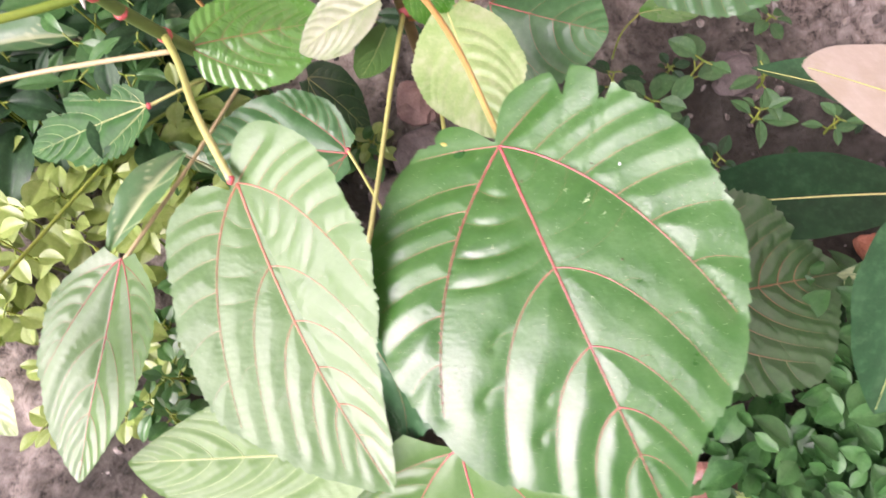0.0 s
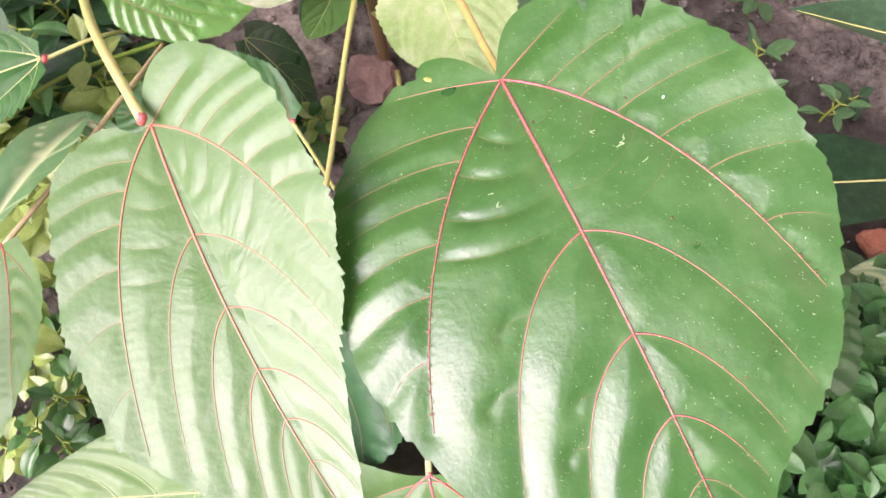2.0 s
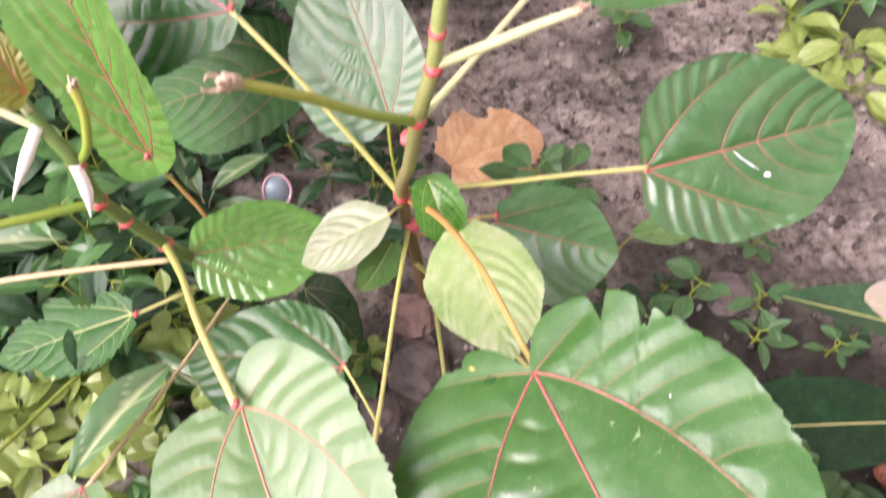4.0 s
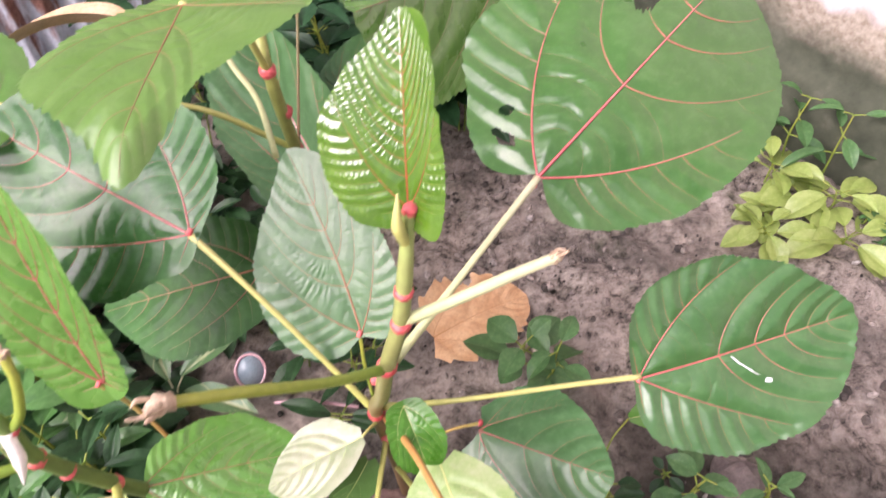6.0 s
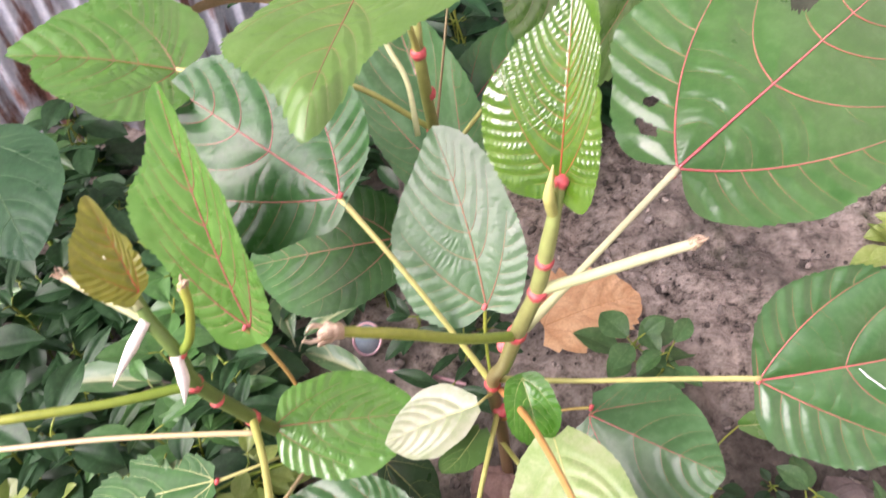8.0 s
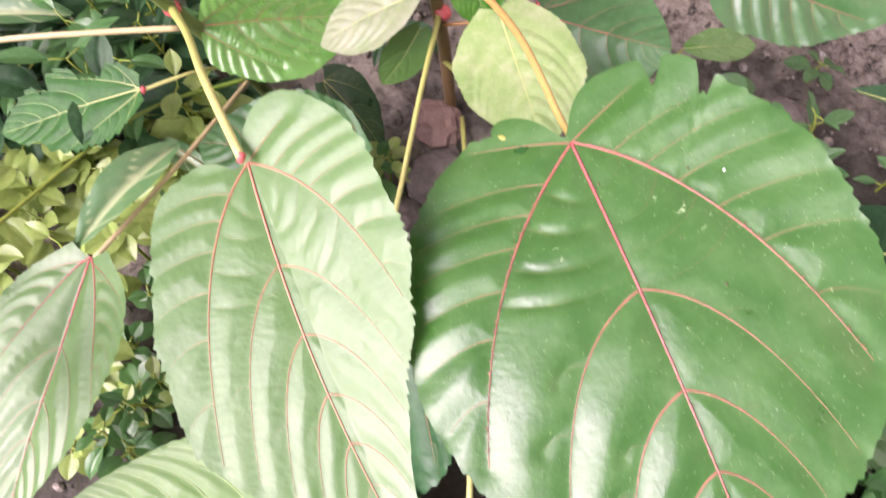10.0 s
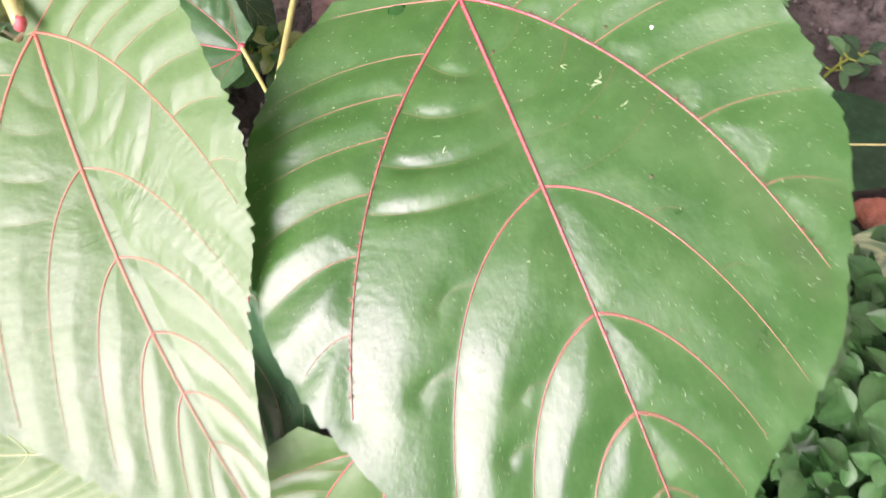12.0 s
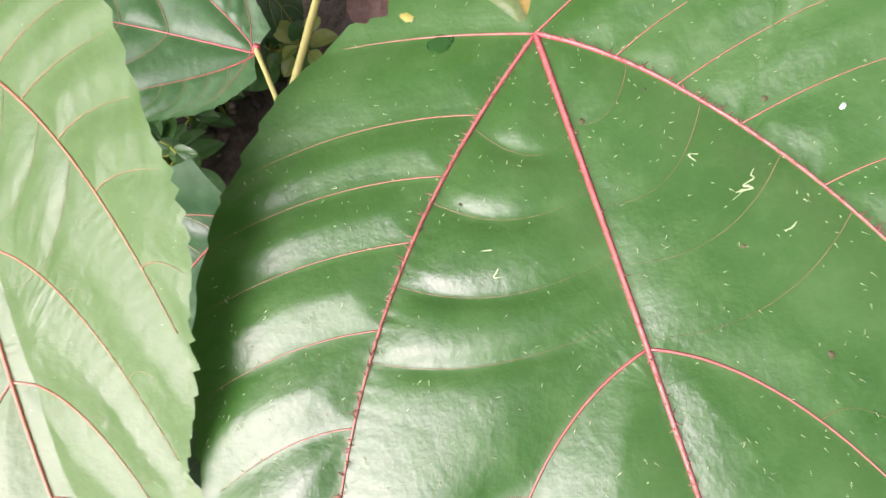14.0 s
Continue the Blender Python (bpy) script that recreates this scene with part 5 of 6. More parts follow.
for at in ((-0.062, 0.177, 0.279), (-0.0585, 0.181, 0.243), (-0.057, 0.184, 0.208)):
    ring(plant3, at, (-0.1, -0.1, 1), 0.0072, 0.007)
broad_leaf(plant3, (-0.0695, 0.088, 0.376), (4, 0, 178), 0.110, (0.604, 0.484, 0.457, 0.452, 0.486, 0.496, 0.466, 0.421, 0.395, 0.369, 0.386, 0.397, 0.394, 0.514, 0.46, 0.755, 0.563, 0.417, 0.317, 0.282, 0.268, 0.264, 0.304, 0.424), 0, 8, LIME, VEIN_F, cy=0.35, tip=0.02, teeth=64, tooth=0.03, droop=((0.0, 0.35, 0.10), (1.5, 0.5, 0.05)),
           basal=((0.24, 0.14, 0.42, 0.42), (0.30, 0.02, 0.48, -0.05)), wide=(0.9, 0.5), forks=(0.16, 0.34, 0.52, 0.68, 0.81), outer=((0.16, -0.01), (0.14, -0.05)), relief=0.9, ladder=0.8, thick=0.7, label="broad light leaf hanging over the others", seed=31)
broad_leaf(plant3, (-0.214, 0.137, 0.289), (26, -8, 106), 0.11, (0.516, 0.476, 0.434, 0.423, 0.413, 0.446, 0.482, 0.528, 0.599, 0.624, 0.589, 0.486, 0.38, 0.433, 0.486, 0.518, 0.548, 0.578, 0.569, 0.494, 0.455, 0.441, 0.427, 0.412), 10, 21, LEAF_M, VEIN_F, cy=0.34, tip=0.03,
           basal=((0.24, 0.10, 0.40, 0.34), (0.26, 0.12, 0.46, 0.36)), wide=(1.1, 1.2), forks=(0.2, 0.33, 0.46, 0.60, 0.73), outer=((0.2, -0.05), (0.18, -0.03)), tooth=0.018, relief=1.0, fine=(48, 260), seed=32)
leaf(plant3, (-0.042, 0.222, 0.120), (43, -29, 12), 0.190, 0.121, 33, 24, -0.33, GREY, fine=(28, 90), seed=33)
leaf(plant3, (-0.042, 0.293, 0.146), (23, 7, -29), 0.120, 0.075, 0, 12, -0.08, MIDG, fine=(24, 70), seed=34)
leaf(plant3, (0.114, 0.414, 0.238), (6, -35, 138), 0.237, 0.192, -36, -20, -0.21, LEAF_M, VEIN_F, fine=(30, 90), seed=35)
broad_leaf(plant3, (-0.075, 0.094, 0.185), (-19, -32, 102), 0.128, (0.55, 0.503, 0.442, 0.416, 0.4, 0.378, 0.363, 0.366, 0.385, 0.424, 0.482, 0.493, 0.50, 0.493, 0.482, 0.424, 0.385, 0.366, 0.363, 0.378, 0.40, 0.416, 0.442, 0.503), 4, 14, DARKM, VEIN_F, cy=0.42, tip=0.06, sinus=(0.0, 0.08), tooth=0.018,
           basal=((0.20, 0.15, 0.30, 0.60), (0.20, 0.15, 0.30, 0.60)), wide=(0.75, 0.75), forks=(0.24, 0.40, 0.55, 0.69, 0.81), outer=((0.14, -0.02), (0.14, -0.02)), relief=0.6, fine=(44, 260), seed=36)
stalk(plant3, "petiole", [(-0.062, 0.177, 0.279), (-0.066, 0.14, 0.345), (-0.0695, 0.088, 0.376)], [0.003, 0.0024, 0.0025], PETIOLE)
stalk(plant3, "petiole", [(-0.057, 0.184, 0.208), (-0.12, 0.17, 0.26), (-0.214, 0.137, 0.289)], [0.003, 0.0024, 0.0025], PETIOLE)
stalk(plant3, "petiole", [(-0.057, 0.184, 0.2), (-0.05, 0.2, 0.15), (-0.042, 0.222, 0.12)], [0.0024, 0.002, 0.002], PETIOLE)
stalk(plant3, "petiole", [(-0.05, 0.195, 0.12), (-0.045, 0.25, 0.14), (-0.042, 0.293, 0.146)], [0.0024, 0.002, 0.002], PETIOLE)
stalk(plant3, "petiole", [(-0.055, 0.19, 0.17), (0.03, 0.3, 0.23), (0.114, 0.414, 0.238)], [0.0024, 0.002, 0.002], PETIOLE)
stalk(plant3, "petiole", [(-0.05, 0.195, 0.12), (-0.06, 0.15, 0.165), (-0.075, 0.094, 0.185)], [0.0024, 0.002, 0.002], PETIOLE)
leaf(plant2, (-0.235, -0.235, 0.175), (-6, 14, 215), 0.062, 0.036, 6, 20, 0.0, PALEM, VEINP, p0=0.4, vm=0.4, fine=(20, 60), palmate=False, seconds=(0.15, 0.3, 0.45, 0.6, 0.75, 0.88), label="pale bleached leaf", seed=28)
stalk(plant2, "petiole", [(-0.126, -0.015, 0.07), (-0.19, -0.06, 0.085), (-0.235, -0.16, 0.12), (-0.235, -0.235, 0.175)], [0.002, 0.0017, 0.0016, 0.0018], PETIOLE_G)

# ---- weeds and small plants ----
def weed(x, y, high, pairs, L, W, mat, label, group="", lean=(0, 0), seed=1, name="weed", spread=1.0, stripe=None, stem=None):
    """A small herb: a stem with leaves in crossed pairs, the lower ones larger."""
    rng = random.Random(seed)
    z0 = gz(x, y)
    w = thing(name, label, "weed", (x, y, z0), group)
    top = Vector((x + lean[0], y + lean[1], z0 + high))
    mid = Vector((x, y, z0)).lerp(top, 0.5) + Vector((rng.uniform(-1, 1), rng.uniform(-1, 1), 0)) * high * 0.12
    pts = [Vector((x, y, z0 - 0.01)), mid, top]
    stalk(w, "stem", pts, [0.0016, 0.0013, 0.0009], stem or PETIOLE_G, n=12, seg=6)
    line = smooth_line(pts, 30)
    meshes = [small_blade(L * k, W * k * rng.uniform(0.9, 1.1), rng.uniform(4, 20), rng.uniform(15, 55), mat, seed * 7 + j, stripe=stripe) for j, k in enumerate((1.0, 0.85, 0.7))]
    a = rng.random() * 6.28
    for k in range(pairs):
        u = (k + 1) / pairs
        at = line[min(29, int(29 * (0.25 + 0.75 * u)))]
        size = 1.0 - 0.5 * max(0, u - 0.35)
        for side in (0, 1):
            yaw = a + side * math.pi + rng.uniform(-0.4, 0.4)
            pitch = radians(rng.uniform(-12, 28)) + 0.8 * max(0, u - 0.6)
            out = Vector((-math.sin(yaw), math.cos(yaw), 0)) * L * 0.22 * spread
            ob = new("leaf", meshes[rng.randrange(3)])
            ob.parent = w
            ob.matrix_basis = inverse_of(w) @ Matrix.LocRotScale(at + out + Vector((0, 0, L * 0.05)), Euler((pitch, rng.uniform(-0.35, 0.35), yaw), "XYZ"), (size,) * 3)
            v, f, run = tube_data(smooth_line([at, at + out * 0.6 + Vector((0, 0, L * 0.04)), at + out + Vector((0, 0, L * 0.05))], 5), [0.0008, 0.0006], 5)
            mesh_object("petiole", v, f, stem or PETIOLE_G, w, inverse_of(w), attrs={"run": run})
        a += math.pi / 2 + rng.uniform(-0.3, 0.3)
    return w


rw = random.Random(11)
Y_LAB = "low weed with soft yellow-green oval leaves on soil"
for k in range(34):
    x, y = rw.uniform(-0.37, -0.17), rw.uniform(-0.23, -0.03)
    weed(x, y, rw.uniform(0.03, 0.095), 4, rw.uniform(0.028, 0.040), 0.023, WEEDY, Y_LAB, "yellow-green weeds", seed=100 + k)
for k, (x, y) in enumerate(((-0.14, -0.16), (-0.12, -0.2), (-0.16, -0.22), (-0.10, -0.14), (-0.17, -0.12), (-0.13, -0.11), (-0.08, -0.19))):
    weed(x, y, rw.uniform(0.025, 0.05), 4, rw.uniform(0.016, 0.022), 0.013, WEEDY, "small creeping weed with tiny yellow-green leaves", "creeping weeds", seed=130 + k)
for k in range(16):
    weed(rw.uniform(-0.27, -0.07), rw.uniform(-0.37, -0.21), rw.uniform(0.02, 0.05), 4, rw.uniform(0.018, 0.028), 0.016, WEEDY, "small creeping weed with tiny yellow-green leaves", "creeping weeds", seed=730 + k)
for k, (x, y, high, L) in enumerate(((0.396, 0.335, 0.030, 0.050), (0.417, 0.300, 0.018, 0.046), (0.440, 0.285, 0.035, 0.058), (0.366, 0.258, 0.020, 0.044), (0.440, 0.238, 0.012, 0.056), (0.385, 0.290, 0.012, 0.040))):
    weed(x, y, high, 4, L, L * 0.66, WEEDY, "pale yellow-green spoon-leaved weed by the wall", "wall weeds", seed=150 + k, spread=1.2)
for k, (x, y, high) in enumerate(((0.425, 0.365, 0.085), (0.448, 0.325, 0.095), (0.392, 0.428, 0.06), (0.372, 0.462, 0.05), (0.345, 0.505, 0.05), (0.33, 0.54, 0.06), (0.405, 0.395, 0.04))):
    weed(x, y, high, 3, 0.046, 0.021, WEEDM, "green weed at the foot of the wall", "wall weeds", seed=160 + k)
for k, (x, y) in enumerate(((0.475, 0.232), (0.485, 0.250), (0.468, 0.262))):
    weed(x, y, 0.02, 6, 0.012, 0.006, WEEDM, "tiny feathery green weed at the foot of the wall", "wall seedlings", seed=180 + k, spread=0.5)
weed(0.10, 0.115, 0.05, 4, 0.042, 0.029, WEEDM, "green weed with oval leaves beside the dead leaf", seed=171, lean=(0.01, 0.0))
weed(0.135, 0.105, 0.05, 3, 0.045, 0.029, WEEDM, "green weed with oval leaves beside the dead leaf", seed=172)
weed(0.219, -0.012, 0.06, 3, 0.034, 0.022, WEEDM, "small upright weed with oval grey-green leaves", seed=173)
weed(0.185, -0.03, 0.04, 3, 0.03, 0.022, WEEDM, "small green weed with oval leaves", seed=174)
weed(0.16, 0.0, 0.03, 3, 0.026, 0.016, WEEDD, "small green weed with oval leaves", seed=175)
weed(0.221, 0.325, 0.04, 3, 0.036, 0.028, WEEDM, "small weed with broad green leaves on bare soil", seed=176)
seedling = thing("seedling", "seedling with one broad oval pale green leaf", "seedling", (0.165, 0.03, gz(0.165, 0.03)))
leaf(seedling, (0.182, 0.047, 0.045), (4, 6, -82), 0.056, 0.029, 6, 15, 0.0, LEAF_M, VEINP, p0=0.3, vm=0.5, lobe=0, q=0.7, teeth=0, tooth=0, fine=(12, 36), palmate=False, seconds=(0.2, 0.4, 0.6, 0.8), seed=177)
stalk(seedling, "stem", [(0.165, 0.03, gz(0.165, 0.03) - 0.01), (0.168, 0.035, 0.035), (0.182, 0.047, 0.045)], [0.0012, 0.001, 0.001], PETIOLE_G, n=10)

for k, (x, y) in enumerate(((0.222, -0.325), (0.245, -0.335), (0.205, -0.338))):
    weed(x, y, 0.035, 7, 0.013, 0.005, WEEDY, "small feathery yellow-green seedling on soil", "feathery seedlings", seed=185 + k, lean=(rw.uniform(-0.02, 0.02), rw.uniform(-0.02, 0.02)), spread=0.4)

for k in range(14):
    x, y = rw.uniform(0.15, 0.34), rw.uniform(-0.12, 0.05)
    weed(x, y, rw.uniform(0.012, 0.04), 3, rw.uniform(0.018, 0.028), 0.013, WEEDD if k % 2 else WEEDM, "small green weed on dark soil", "soil weeds", seed=620 + k)
for k in range(14):
    weed(rw.uniform(-0.20, -0.07), rw.uniform(-0.13, -0.02), rw.uniform(0.02, 0.05), 4, rw.uniform(0.018, 0.028), 0.014, WEEDM if k % 3 else WEEDY, "small creeping weed with green leaves", "creeping weeds", seed=640 + k)

rc = random.Random(71)
for k in range(26):
    weed(rc.uniform(-0.19, -0.02), rc.uniform(-0.30, -0.05), rc.uniform(0.02, 0.06), 4, rc.uniform(0.018, 0.030), 0.016, WEEDY if k % 3 == 0 else WEEDL, "small creeping weed with green leaves", "creeping weeds", seed=760 + k)

# striped herbs of the left side, the shade there put into their dark green
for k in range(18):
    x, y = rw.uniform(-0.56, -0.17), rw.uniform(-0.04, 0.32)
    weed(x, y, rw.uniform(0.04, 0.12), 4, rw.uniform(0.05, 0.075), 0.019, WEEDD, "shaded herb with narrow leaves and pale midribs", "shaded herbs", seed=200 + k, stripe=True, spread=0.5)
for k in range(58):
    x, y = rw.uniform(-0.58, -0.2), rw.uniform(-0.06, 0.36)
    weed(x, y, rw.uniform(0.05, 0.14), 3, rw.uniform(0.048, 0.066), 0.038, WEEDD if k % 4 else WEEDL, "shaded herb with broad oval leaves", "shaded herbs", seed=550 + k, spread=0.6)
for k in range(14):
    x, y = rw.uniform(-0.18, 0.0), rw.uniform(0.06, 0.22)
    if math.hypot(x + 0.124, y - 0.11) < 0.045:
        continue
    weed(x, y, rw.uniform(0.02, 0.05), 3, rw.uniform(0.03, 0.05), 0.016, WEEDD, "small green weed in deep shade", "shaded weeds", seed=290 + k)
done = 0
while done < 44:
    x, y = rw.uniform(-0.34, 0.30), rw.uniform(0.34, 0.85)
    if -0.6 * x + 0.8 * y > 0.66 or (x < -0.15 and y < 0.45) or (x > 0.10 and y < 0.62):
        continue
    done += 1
    weed(x, y, rw.uniform(0.10, 0.28), 6, rw.uniform(0.06, 0.10), 0.036, SHADE, "leafy shrub shoot with shade put into its dark green", "background shoots", seed=310 + done, spread=0.5)


for k, (x, y) in enumerate(((-0.225, 0.035), (-0.262, 0.02), (-0.245, -0.02), (-0.29, -0.015), (-0.215, -0.012))):
    weed(x, y, 0.075 + 0.012 * (k % 3), 4, 0.050, 0.022, WEEDL, "leafy mid-green weed at the foot of the shrub", "weeds at the shrub foot", seed=300 + k)


def variegated(x, y, ends, seed):
    """A low plant with a few narrow leaves, green with a cream middle."""
    z0 = gz(x, y)
    w = thing("variegated_plant", "low plant with narrow cream-striped green leaves", "plant", (x, y, z0), "variegated plants")
    for k, (yaw, L, z) in enumerate(ends):
        a = radians(yaw)
        d = Vector((-math.sin(a), math.cos(a), 0))
        at = Vector((x, y, z0)) + d * 0.012 + Vector((0, 0, z))
        stalk(w, "petiole", [(x, y, z0 - 0.005), Vector((x, y, z0 + z * 0.6)) + d * 0.002, at], [0.0015, 0.0011, 0.001], PETIOLE_P, n=10, seg=6)
        ob = new("leaf", small_blade(L, L * 0.36, 16, 40, VARIEG, seed + k, 5, 20, stripe=True))
        ob.parent = w
        ob.matrix_basis = inverse_of(w) @ pose(at.x, at.y, at.z, 22, 0, yaw)
    return w


variegated(-0.140, -0.086, ((150, 0.082, 0.112), (60, 0.05, 0.045), (265, 0.05, 0.035), (200, 0.055, 0.03)), 401)
variegated(-0.185, 0.105, ((150, 0.08, 0.035), (250, 0.07, 0.03), (30, 0.06, 0.03), (310, 0.06, 0.04)), 411)
variegated(-0.26, 0.04, ((100, 0.09, 0.07), (200, 0.08, 0.06), (320, 0.07, 0.05)), 431)


def ground_cover():
    rng = random.Random(9)
    verts, faces, gap = [], [], []
    kinds = [small_blade(1.0, 0.62, 14, 30, COVER, 300 + k, 2, 6) for k in range(3)]
    data = [([v.co.copy() for v in me.vertices], [tuple(p.vertices) for p in me.polygons], [d.value for d in me.attributes["vein_gap"].data]) for me in kinds]
    for k in range(1500):
        x, y = 0.30 + rng.gauss(0, 0.075), -0.32 + rng.gauss(0, 0.085)
        if y > -0.17 or x < 0.15:
            continue
        L = 0.013 + 0.017 * rng.random() ** 1.5
        z = gz(x, y) + 0.004 + 0.06 * rng.random()
        m = Matrix.LocRotScale((x, y, z), Euler((rng.uniform(-0.6, 0.6), rng.uniform(-0.5, 0.5), rng.random() * 6.28)), (L, L, L))
        bv, bf, bg = data[rng.randrange(3)]
        o = len(verts)
        verts.extend([m @ v for v in bv])
        faces.extend([tuple(i + o for i in f) for f in bf])
        gap.extend(bg)
    ob = mesh_object("ground_cover", verts, faces, COVER, attrs={"vein_gap": gap})
    return tagged(ob, "mat of tiny grey-green creeping leaves on soil", "ground cover", kind="stuff")


ground_cover()


def shade_cover():
    """Low foliage that hides the soil under the herbs, added to darken the gaps; its green has the shade in it."""
    rng = random.Random(19)
    verts, faces, gap = [], [], []
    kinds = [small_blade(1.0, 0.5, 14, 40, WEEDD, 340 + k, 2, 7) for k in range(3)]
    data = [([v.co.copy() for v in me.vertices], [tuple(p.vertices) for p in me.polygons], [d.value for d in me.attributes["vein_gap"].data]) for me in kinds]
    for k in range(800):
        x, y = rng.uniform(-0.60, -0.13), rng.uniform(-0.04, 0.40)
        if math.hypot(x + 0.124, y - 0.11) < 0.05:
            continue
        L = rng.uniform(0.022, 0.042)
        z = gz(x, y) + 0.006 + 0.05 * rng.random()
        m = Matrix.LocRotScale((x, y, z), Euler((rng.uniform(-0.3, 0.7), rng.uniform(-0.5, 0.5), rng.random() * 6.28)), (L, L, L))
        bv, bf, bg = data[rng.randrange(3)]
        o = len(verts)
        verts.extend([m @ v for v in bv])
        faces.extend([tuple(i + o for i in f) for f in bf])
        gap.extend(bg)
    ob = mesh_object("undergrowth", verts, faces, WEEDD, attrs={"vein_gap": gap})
    return tagged(ob, "dense low undergrowth with shade put into its dark green", "undergrowth", kind="stuff")


shade_cover()

# ---- strap-leaved plant at the right ----
STRAP_ST = fade_material("strap_petiole", (0.06, 0.10, 0.025), (0.10, 0.16, 0.05), 0.45)
strap = thing("strap_plant", "plant with long dark strap leaves and one yellowed leaf", "plant", (0.40, -0.19, 0.02))
leaf(strap, (0.352, -0.154, 0.201), (8, 19, 76), 0.169, 0.058, 14, 5, 0, STRAP, VEINY, p0=0.3, vm=0.45, lobe=0, q=0.9, teeth=0, tooth=0, fine=(14, 60), palmate=False, seconds=(), relief=0.3, label="dark green strap leaf with a dry tip", seed=41)
leaf(strap, (0.302, -0.172, 0.247), (27, 9, 91), 0.148, 0.058, -3, 3, 0, CREAM, VEINY, p0=0.3, vm=0.5, lobe=0, q=0.7, teeth=0, tooth=0, fine=(14, 60), palmate=False, seconds=(), relief=0.3, label="cream yellowed strap leaf", seed=42)
leaf(strap, (0.34, -0.128, 0.085), (0, 8, 88), 0.165, 0.066, 6, 20, 0, STRAP_SHADED, VEINY, p0=0.3, vm=0.45, lobe=0, teeth=0, tooth=0, fine=(14, 60), palmate=False, seconds=(), relief=0.6, seed=43)
leaf(strap, (0.276, -0.172, 0.216), (-18, -6, 163), 0.116, 0.066, 8, 6, 0, STRAP, VEINY, p0=0.3, vm=0.45, lobe=0, teeth=0, tooth=0, fine=(14, 60), palmate=False, seconds=(), relief=0.6, seed=44)
leaf(strap, (0.35, -0.175, 0.06), (5, 0, 100), 0.075, 0.032, 10, 20, 0, VARIEG, VEINY, p0=0.3, vm=0.45, lobe=0, teeth=0, tooth=0, fine=(10, 40), palmate=False, seconds=(0.2, 0.35, 0.5, 0.65), relief=0.8, seed=45)
for top in ((0.352, -0.154, 0.201), (0.302, -0.172, 0.247), (0.34, -0.128, 0.085), (0.276, -0.172, 0.216), (0.35, -0.175, 0.06)):
    stalk(strap, "petiole", [(0.40, -0.19, 0.01), (0.5 * (0.40 + top[0]) + 0.01, 0.5 * (-0.19 + top[1]), 0.6 * top[2]), top], [0.003, 0.0022, 0.002], STRAP_ST, n=14)

# ---- broad smooth leaf at the far left ----
taro = thing("broad_leaf_plant", "plant with smooth heart-shaped blue-green leaves in the shade", "plant", (-0.47, 0.20, -0.03))
leaf(taro, (-0.451, 0.184, 0.178), (-2, 2, -138), 0.139, 0.109, 0, 21, 0, DEEP, VEIN_D, teeth=0, tooth=0, fine=(20, 60), relief=0.4, seed=46)
stalk(taro, "petiole", [(-0.47, 0.20, -0.03), (-0.46, 0.20, 0.1), (-0.451, 0.184, 0.178)], [0.004, 0.003, 0.0025], PETIOLE_G)


# ---- litter ----
def dead_leaf():
    t = thing("dead_leaf", "curled dry orange-brown fallen leaf on soil", "fallen leaf", (0.07, 0.185, 0.0))
    leaf(t, (0.035, 0.15, 0.012), (12, 14, -62), 0.105, 0.085, 14, 35, 0.1, DEADM, fade_material("dry_vein", (0.40, 0.2, 0.07), (0.5, 0.28, 0.1)), p0=0.6, fine=(24, 60), teeth=9, tooth=0.16, wave=0.05, relief=1.4, bites=((-1, 0.5, 0.25, 0.08),), name="blade", seed=51)
    return t


dead_leaf()

tan = thing("dead_leaf", "curled tan dry leaf caught among the shoots by the fence", "fallen leaf", (-0.25, 0.35, 0.19))
leaf(tan, (-0.205, 0.320, 0.230), (12, 20, 96), 0.105, 0.055, 22, 40, 0.0, mottled("tan_leaf", (0.55, 0.36, 0.19), (0.72, 0.54, 0.36), 40.0, 0.7, 0.5, 0.002), fade_material("tan_vein", (0.5, 0.3, 0.12), (0.6, 0.4, 0.2)), p0=0.3, fine=(18, 50), teeth=0, tooth=0, palmate=False, seconds=(0.2, 0.35, 0.5, 0.65, 0.8), name="blade", seed=52)
stick = thing("dry_stalk", "thin pinkish dry stalk lying on soil", "stick", (-0.07, 0.092, 0.0))
stalk(stick, "stalk", [(-0.10, 0.094, gz(-0.10, 0.094) + 0.012), (-0.07, 0.092, gz(-0.07, 0.092) + 0.014), (-0.03, 0.089, gz(-0.03, 0.089) + 0.010)], [0.0022, 0.0022, 0.002], CAPRIM)


def bottle_cap():
    x, y = -0.124, 0.124
    t = thing("bottle_cap", "small pale plastic cap with a pink rim lying on soil", "bottle cap", (x, y, gz(x, y)))
    m = inverse_of(t) @ pose(x, y, gz(x, y) + 0.016, 48, 6, 14)
    v, f = [(0, 0, 0.002)], []
    for k in range(32):
        a = 2 * math.pi * k / 32
        v += [(0.012 * math.cos(a), 0.0145 * math.sin(a), 0.001), (0.013 * math.cos(a), 0.0155 * math.sin(a), -0.007)]
    for k in range(32):
        a, b = 1 + 2 * k, 1 + 2 * ((k + 1) % 32)
        f += [(0, a, b), (a, a + 1, b + 1, b)]
    mesh_object("lid_face", v, f, CAPM, t, m)
    pts = [Vector((0.0125 * math.cos(2 * math.pi * k / 40), 0.015 * math.sin(2 * math.pi * k / 40), 0.0012)) for k in range(41)]
    v, f, run = tube_data(pts, [0.0013, 0.0013], 8)
    mesh_object("rim", v, f, CAPRIM, t, m, "pink rim")
    return t


bottle_cap()


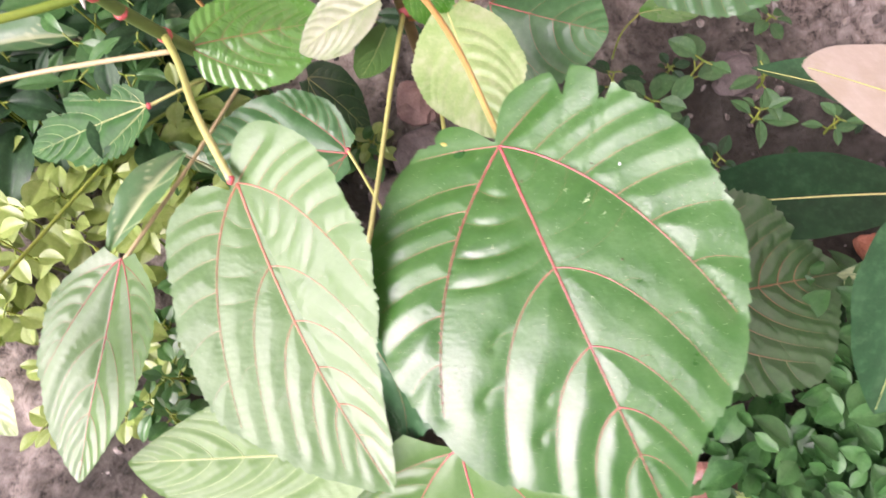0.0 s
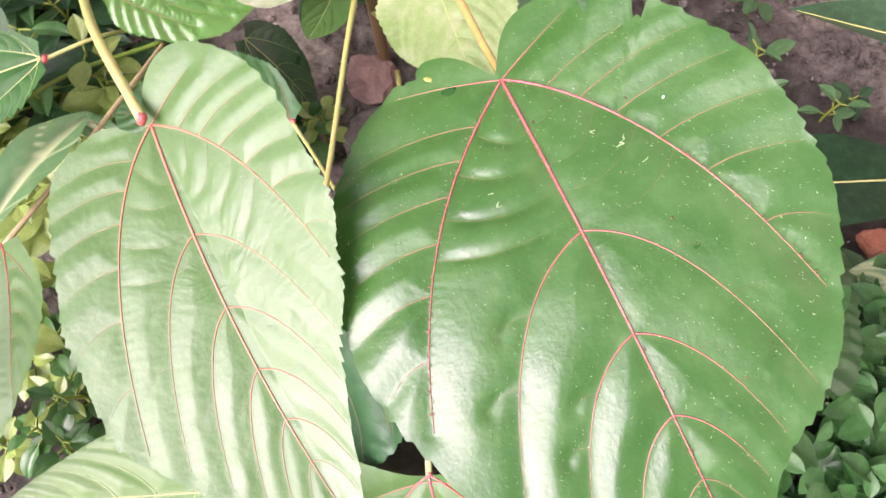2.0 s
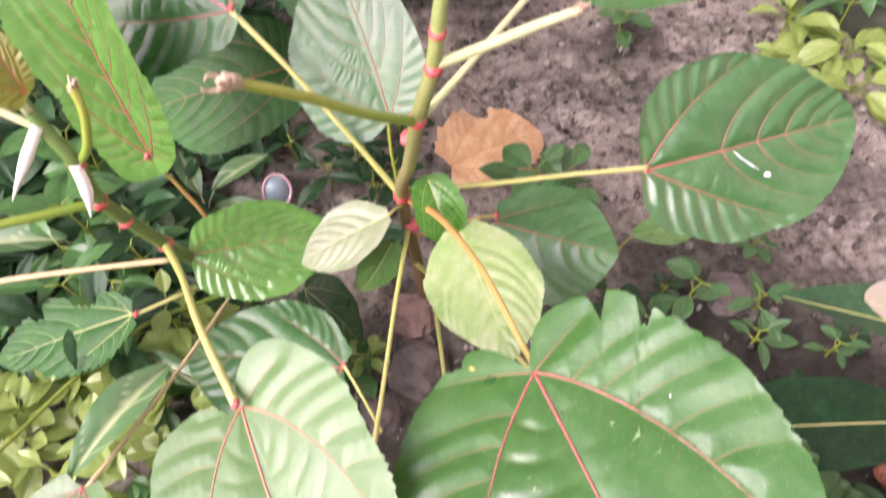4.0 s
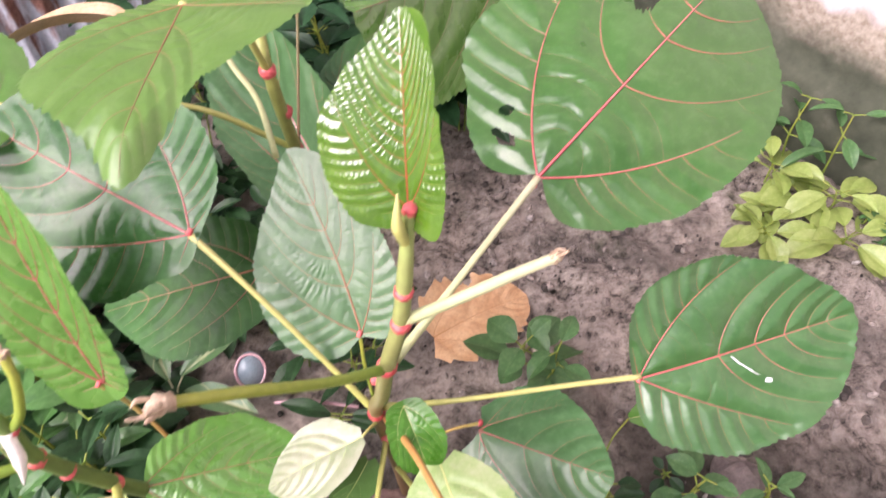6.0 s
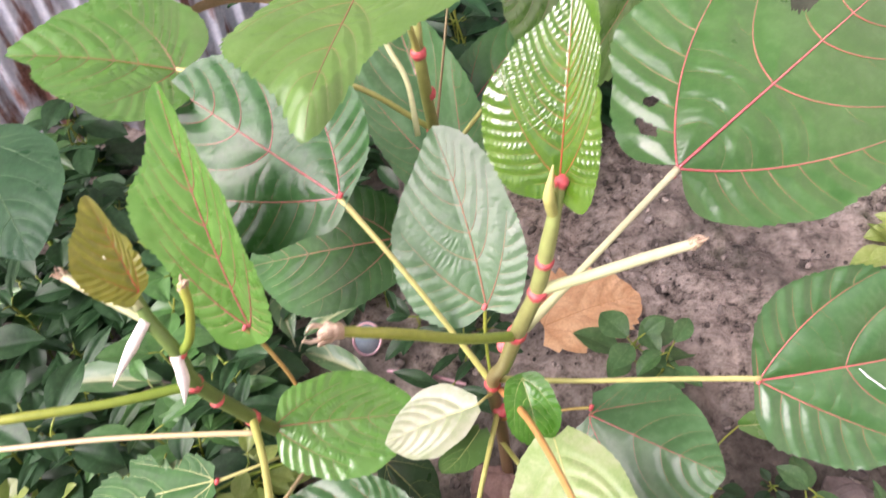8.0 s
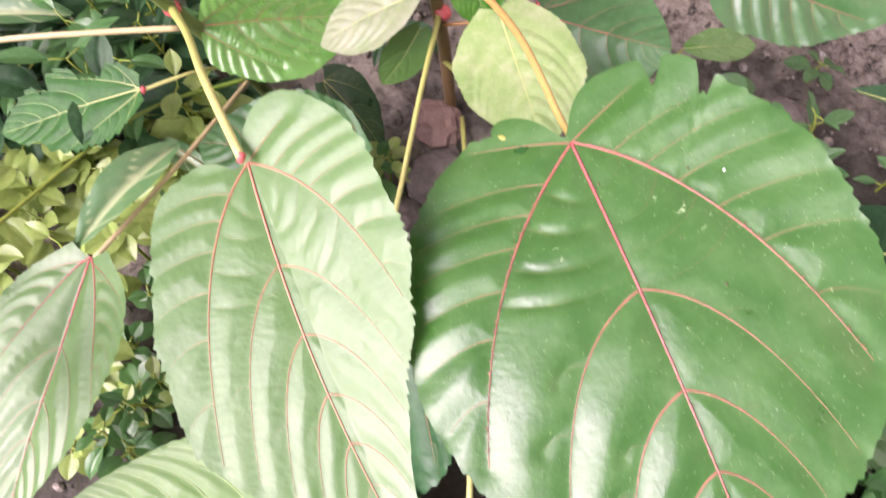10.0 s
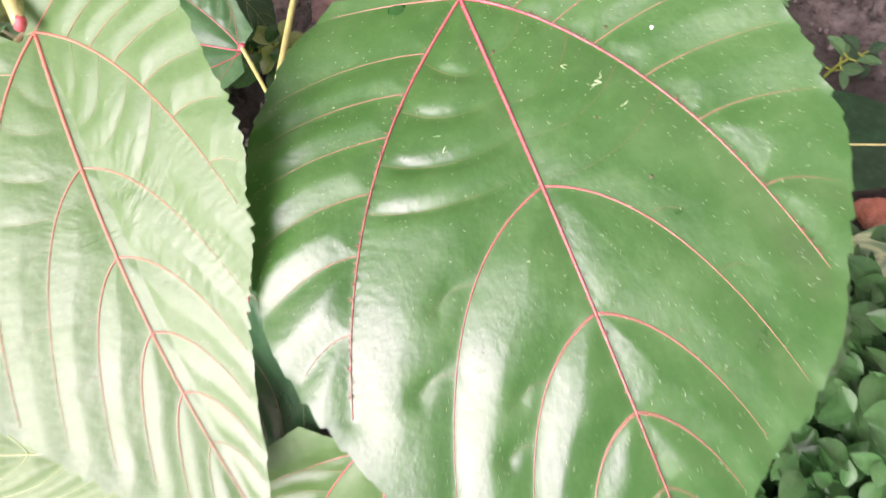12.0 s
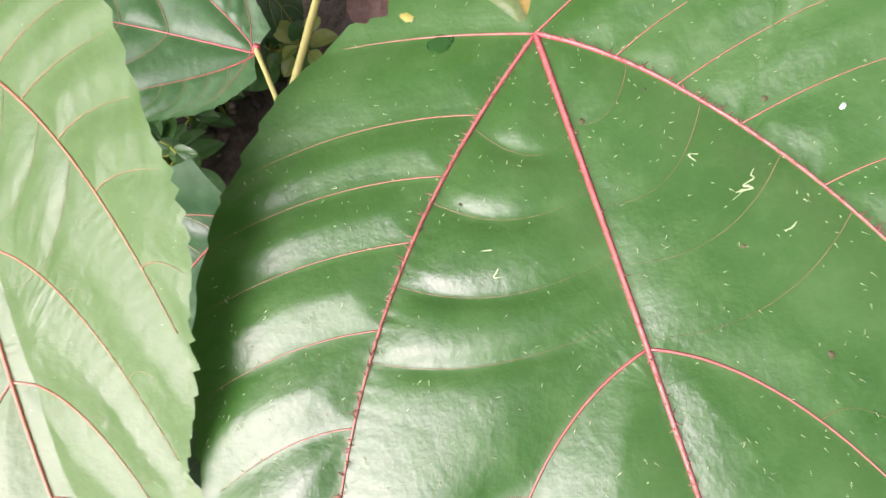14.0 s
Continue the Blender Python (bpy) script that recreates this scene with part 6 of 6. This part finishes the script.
def chip(name, x, y, r, mat, label, category, seed, flat=0.6, lift=0.35):
    bm = bmesh.new()
    bmesh.ops.create_icosphere(bm, subdivisions=3, radius=r)
    for v in bm.verts:
        n = noise.noise(v.co / r * 1.3 + Vector((seed, 0, 0))) + 0.4 * noise.noise(v.co / r * 3.5 + Vector((0, seed, 0)))
        v.co *= 1 + 0.35 * n
        v.co.z *= flat
    me = bpy.data.meshes.new(name)
    bm.to_mesh(me)
    bm.free()
    me.materials.append(mat)
    ob = new(name, me)
    ob.location = (x, y, gz(x, y) + r * flat * lift)
    ob.rotation_euler = (0.1, 0.2, seed)
    return tagged(ob, label, category)


chip("brick_fragment", 0.37, -0.083, 0.010, BRICKM, "orange-red brick fragment on soil", "rubble", 1)
chip("brick_fragment", 0.357, -0.118, 0.007, BRICKM, "small orange-red brick fragment on soil", "rubble", 2)
chip("brick_fragment", 0.335, -0.146, 0.011, BRICKM, "orange-red brick fragment on soil", "rubble", 3)
chip("brick_fragment", 0.354, -0.153, 0.009, BRICKM, "orange-red brick fragment on soil", "rubble", 4)
chip("stone", 0.262, 0.003, 0.021, mottled("stone_pink", (0.10, 0.08, 0.072), (0.21, 0.17, 0.155), 70.0, 0.9, 0.6, 0.002), "dull pinkish stone half sunk in soil", "stone", 5)
chip("stone", 0.002, -0.004, 0.02, mottled("stone_brown", (0.20, 0.12, 0.10), (0.33, 0.22, 0.18), 70.0, 0.9, 0.6, 0.002), "brownish stone half sunk in soil", "stone", 6)
chip("stone", 0.01, -0.05, 0.026, STONE, "grey stone half sunk in soil", "stone", 7)
chip("stone", -0.02, -0.085, 0.018, STONE, "grey stone half sunk in soil", "stone", 8)


def film_scrap():
    rng = random.Random(3)
    n = 22
    verts, faces = [], []
    for j in range(n):
        for i in range(n):
            x, y = 0.16 + (i / (n - 1) - 0.5) * 0.11, -0.34 + (j / (n - 1) - 0.5) * 0.09
            z = gz(x, y) + 0.016 + 0.02 * abs(noise.noise((x * 28, y * 28, 2.0))) + 0.008 * noise.noise((x * 70, y * 70, 1.0))
            verts.append((x, y, z))
    for j in range(n - 1):
        for i in range(n - 1):
            faces.append((j * n + i, j * n + i + 1, (j + 1) * n + i + 1, (j + 1) * n + i))
    ob = mesh_object("plastic_scrap", verts, faces, FILM, smooth=False)
    sol = ob.modifiers.new("thickness", "SOLIDIFY")
    sol.thickness = 0.0006
    return tagged(ob, "crumpled brown plastic scrap on soil", "litter")


film_scrap()


def flower_pot():
    x, y = 0.31, 0.73
    t = thing("flower_pot", "dark blue-grey plastic flower pot by the wall", "flower pot", (x, y, gz(x, y)))
    prof = [(0.036, 0.0), (0.045, 0.085), (0.049, 0.085), (0.050, 0.10), (0.046, 0.10), (0.043, 0.08)]
    v, f = [], []
    for r, z in prof:
        for k in range(36):
            v.append((r * math.cos(k * math.pi / 18), r * math.sin(k * math.pi / 18), z))
    for j in range(len(prof) - 1):
        for k in range(36):
            l = (k + 1) % 36
            f.append((j * 36 + k, j * 36 + l, (j + 1) * 36 + l, (j + 1) * 36 + k))
    f.append(tuple(range(35, -1, -1)))
    mesh_object("pot", v, f, POTM, t)
    v = [(0.0435 * math.cos(k * math.pi / 18), 0.0435 * math.sin(k * math.pi / 18), 0.082) for k in range(36)]
    mesh_object("earth", v, [tuple(range(36))], SOIL, t)
    return t


flower_pot()
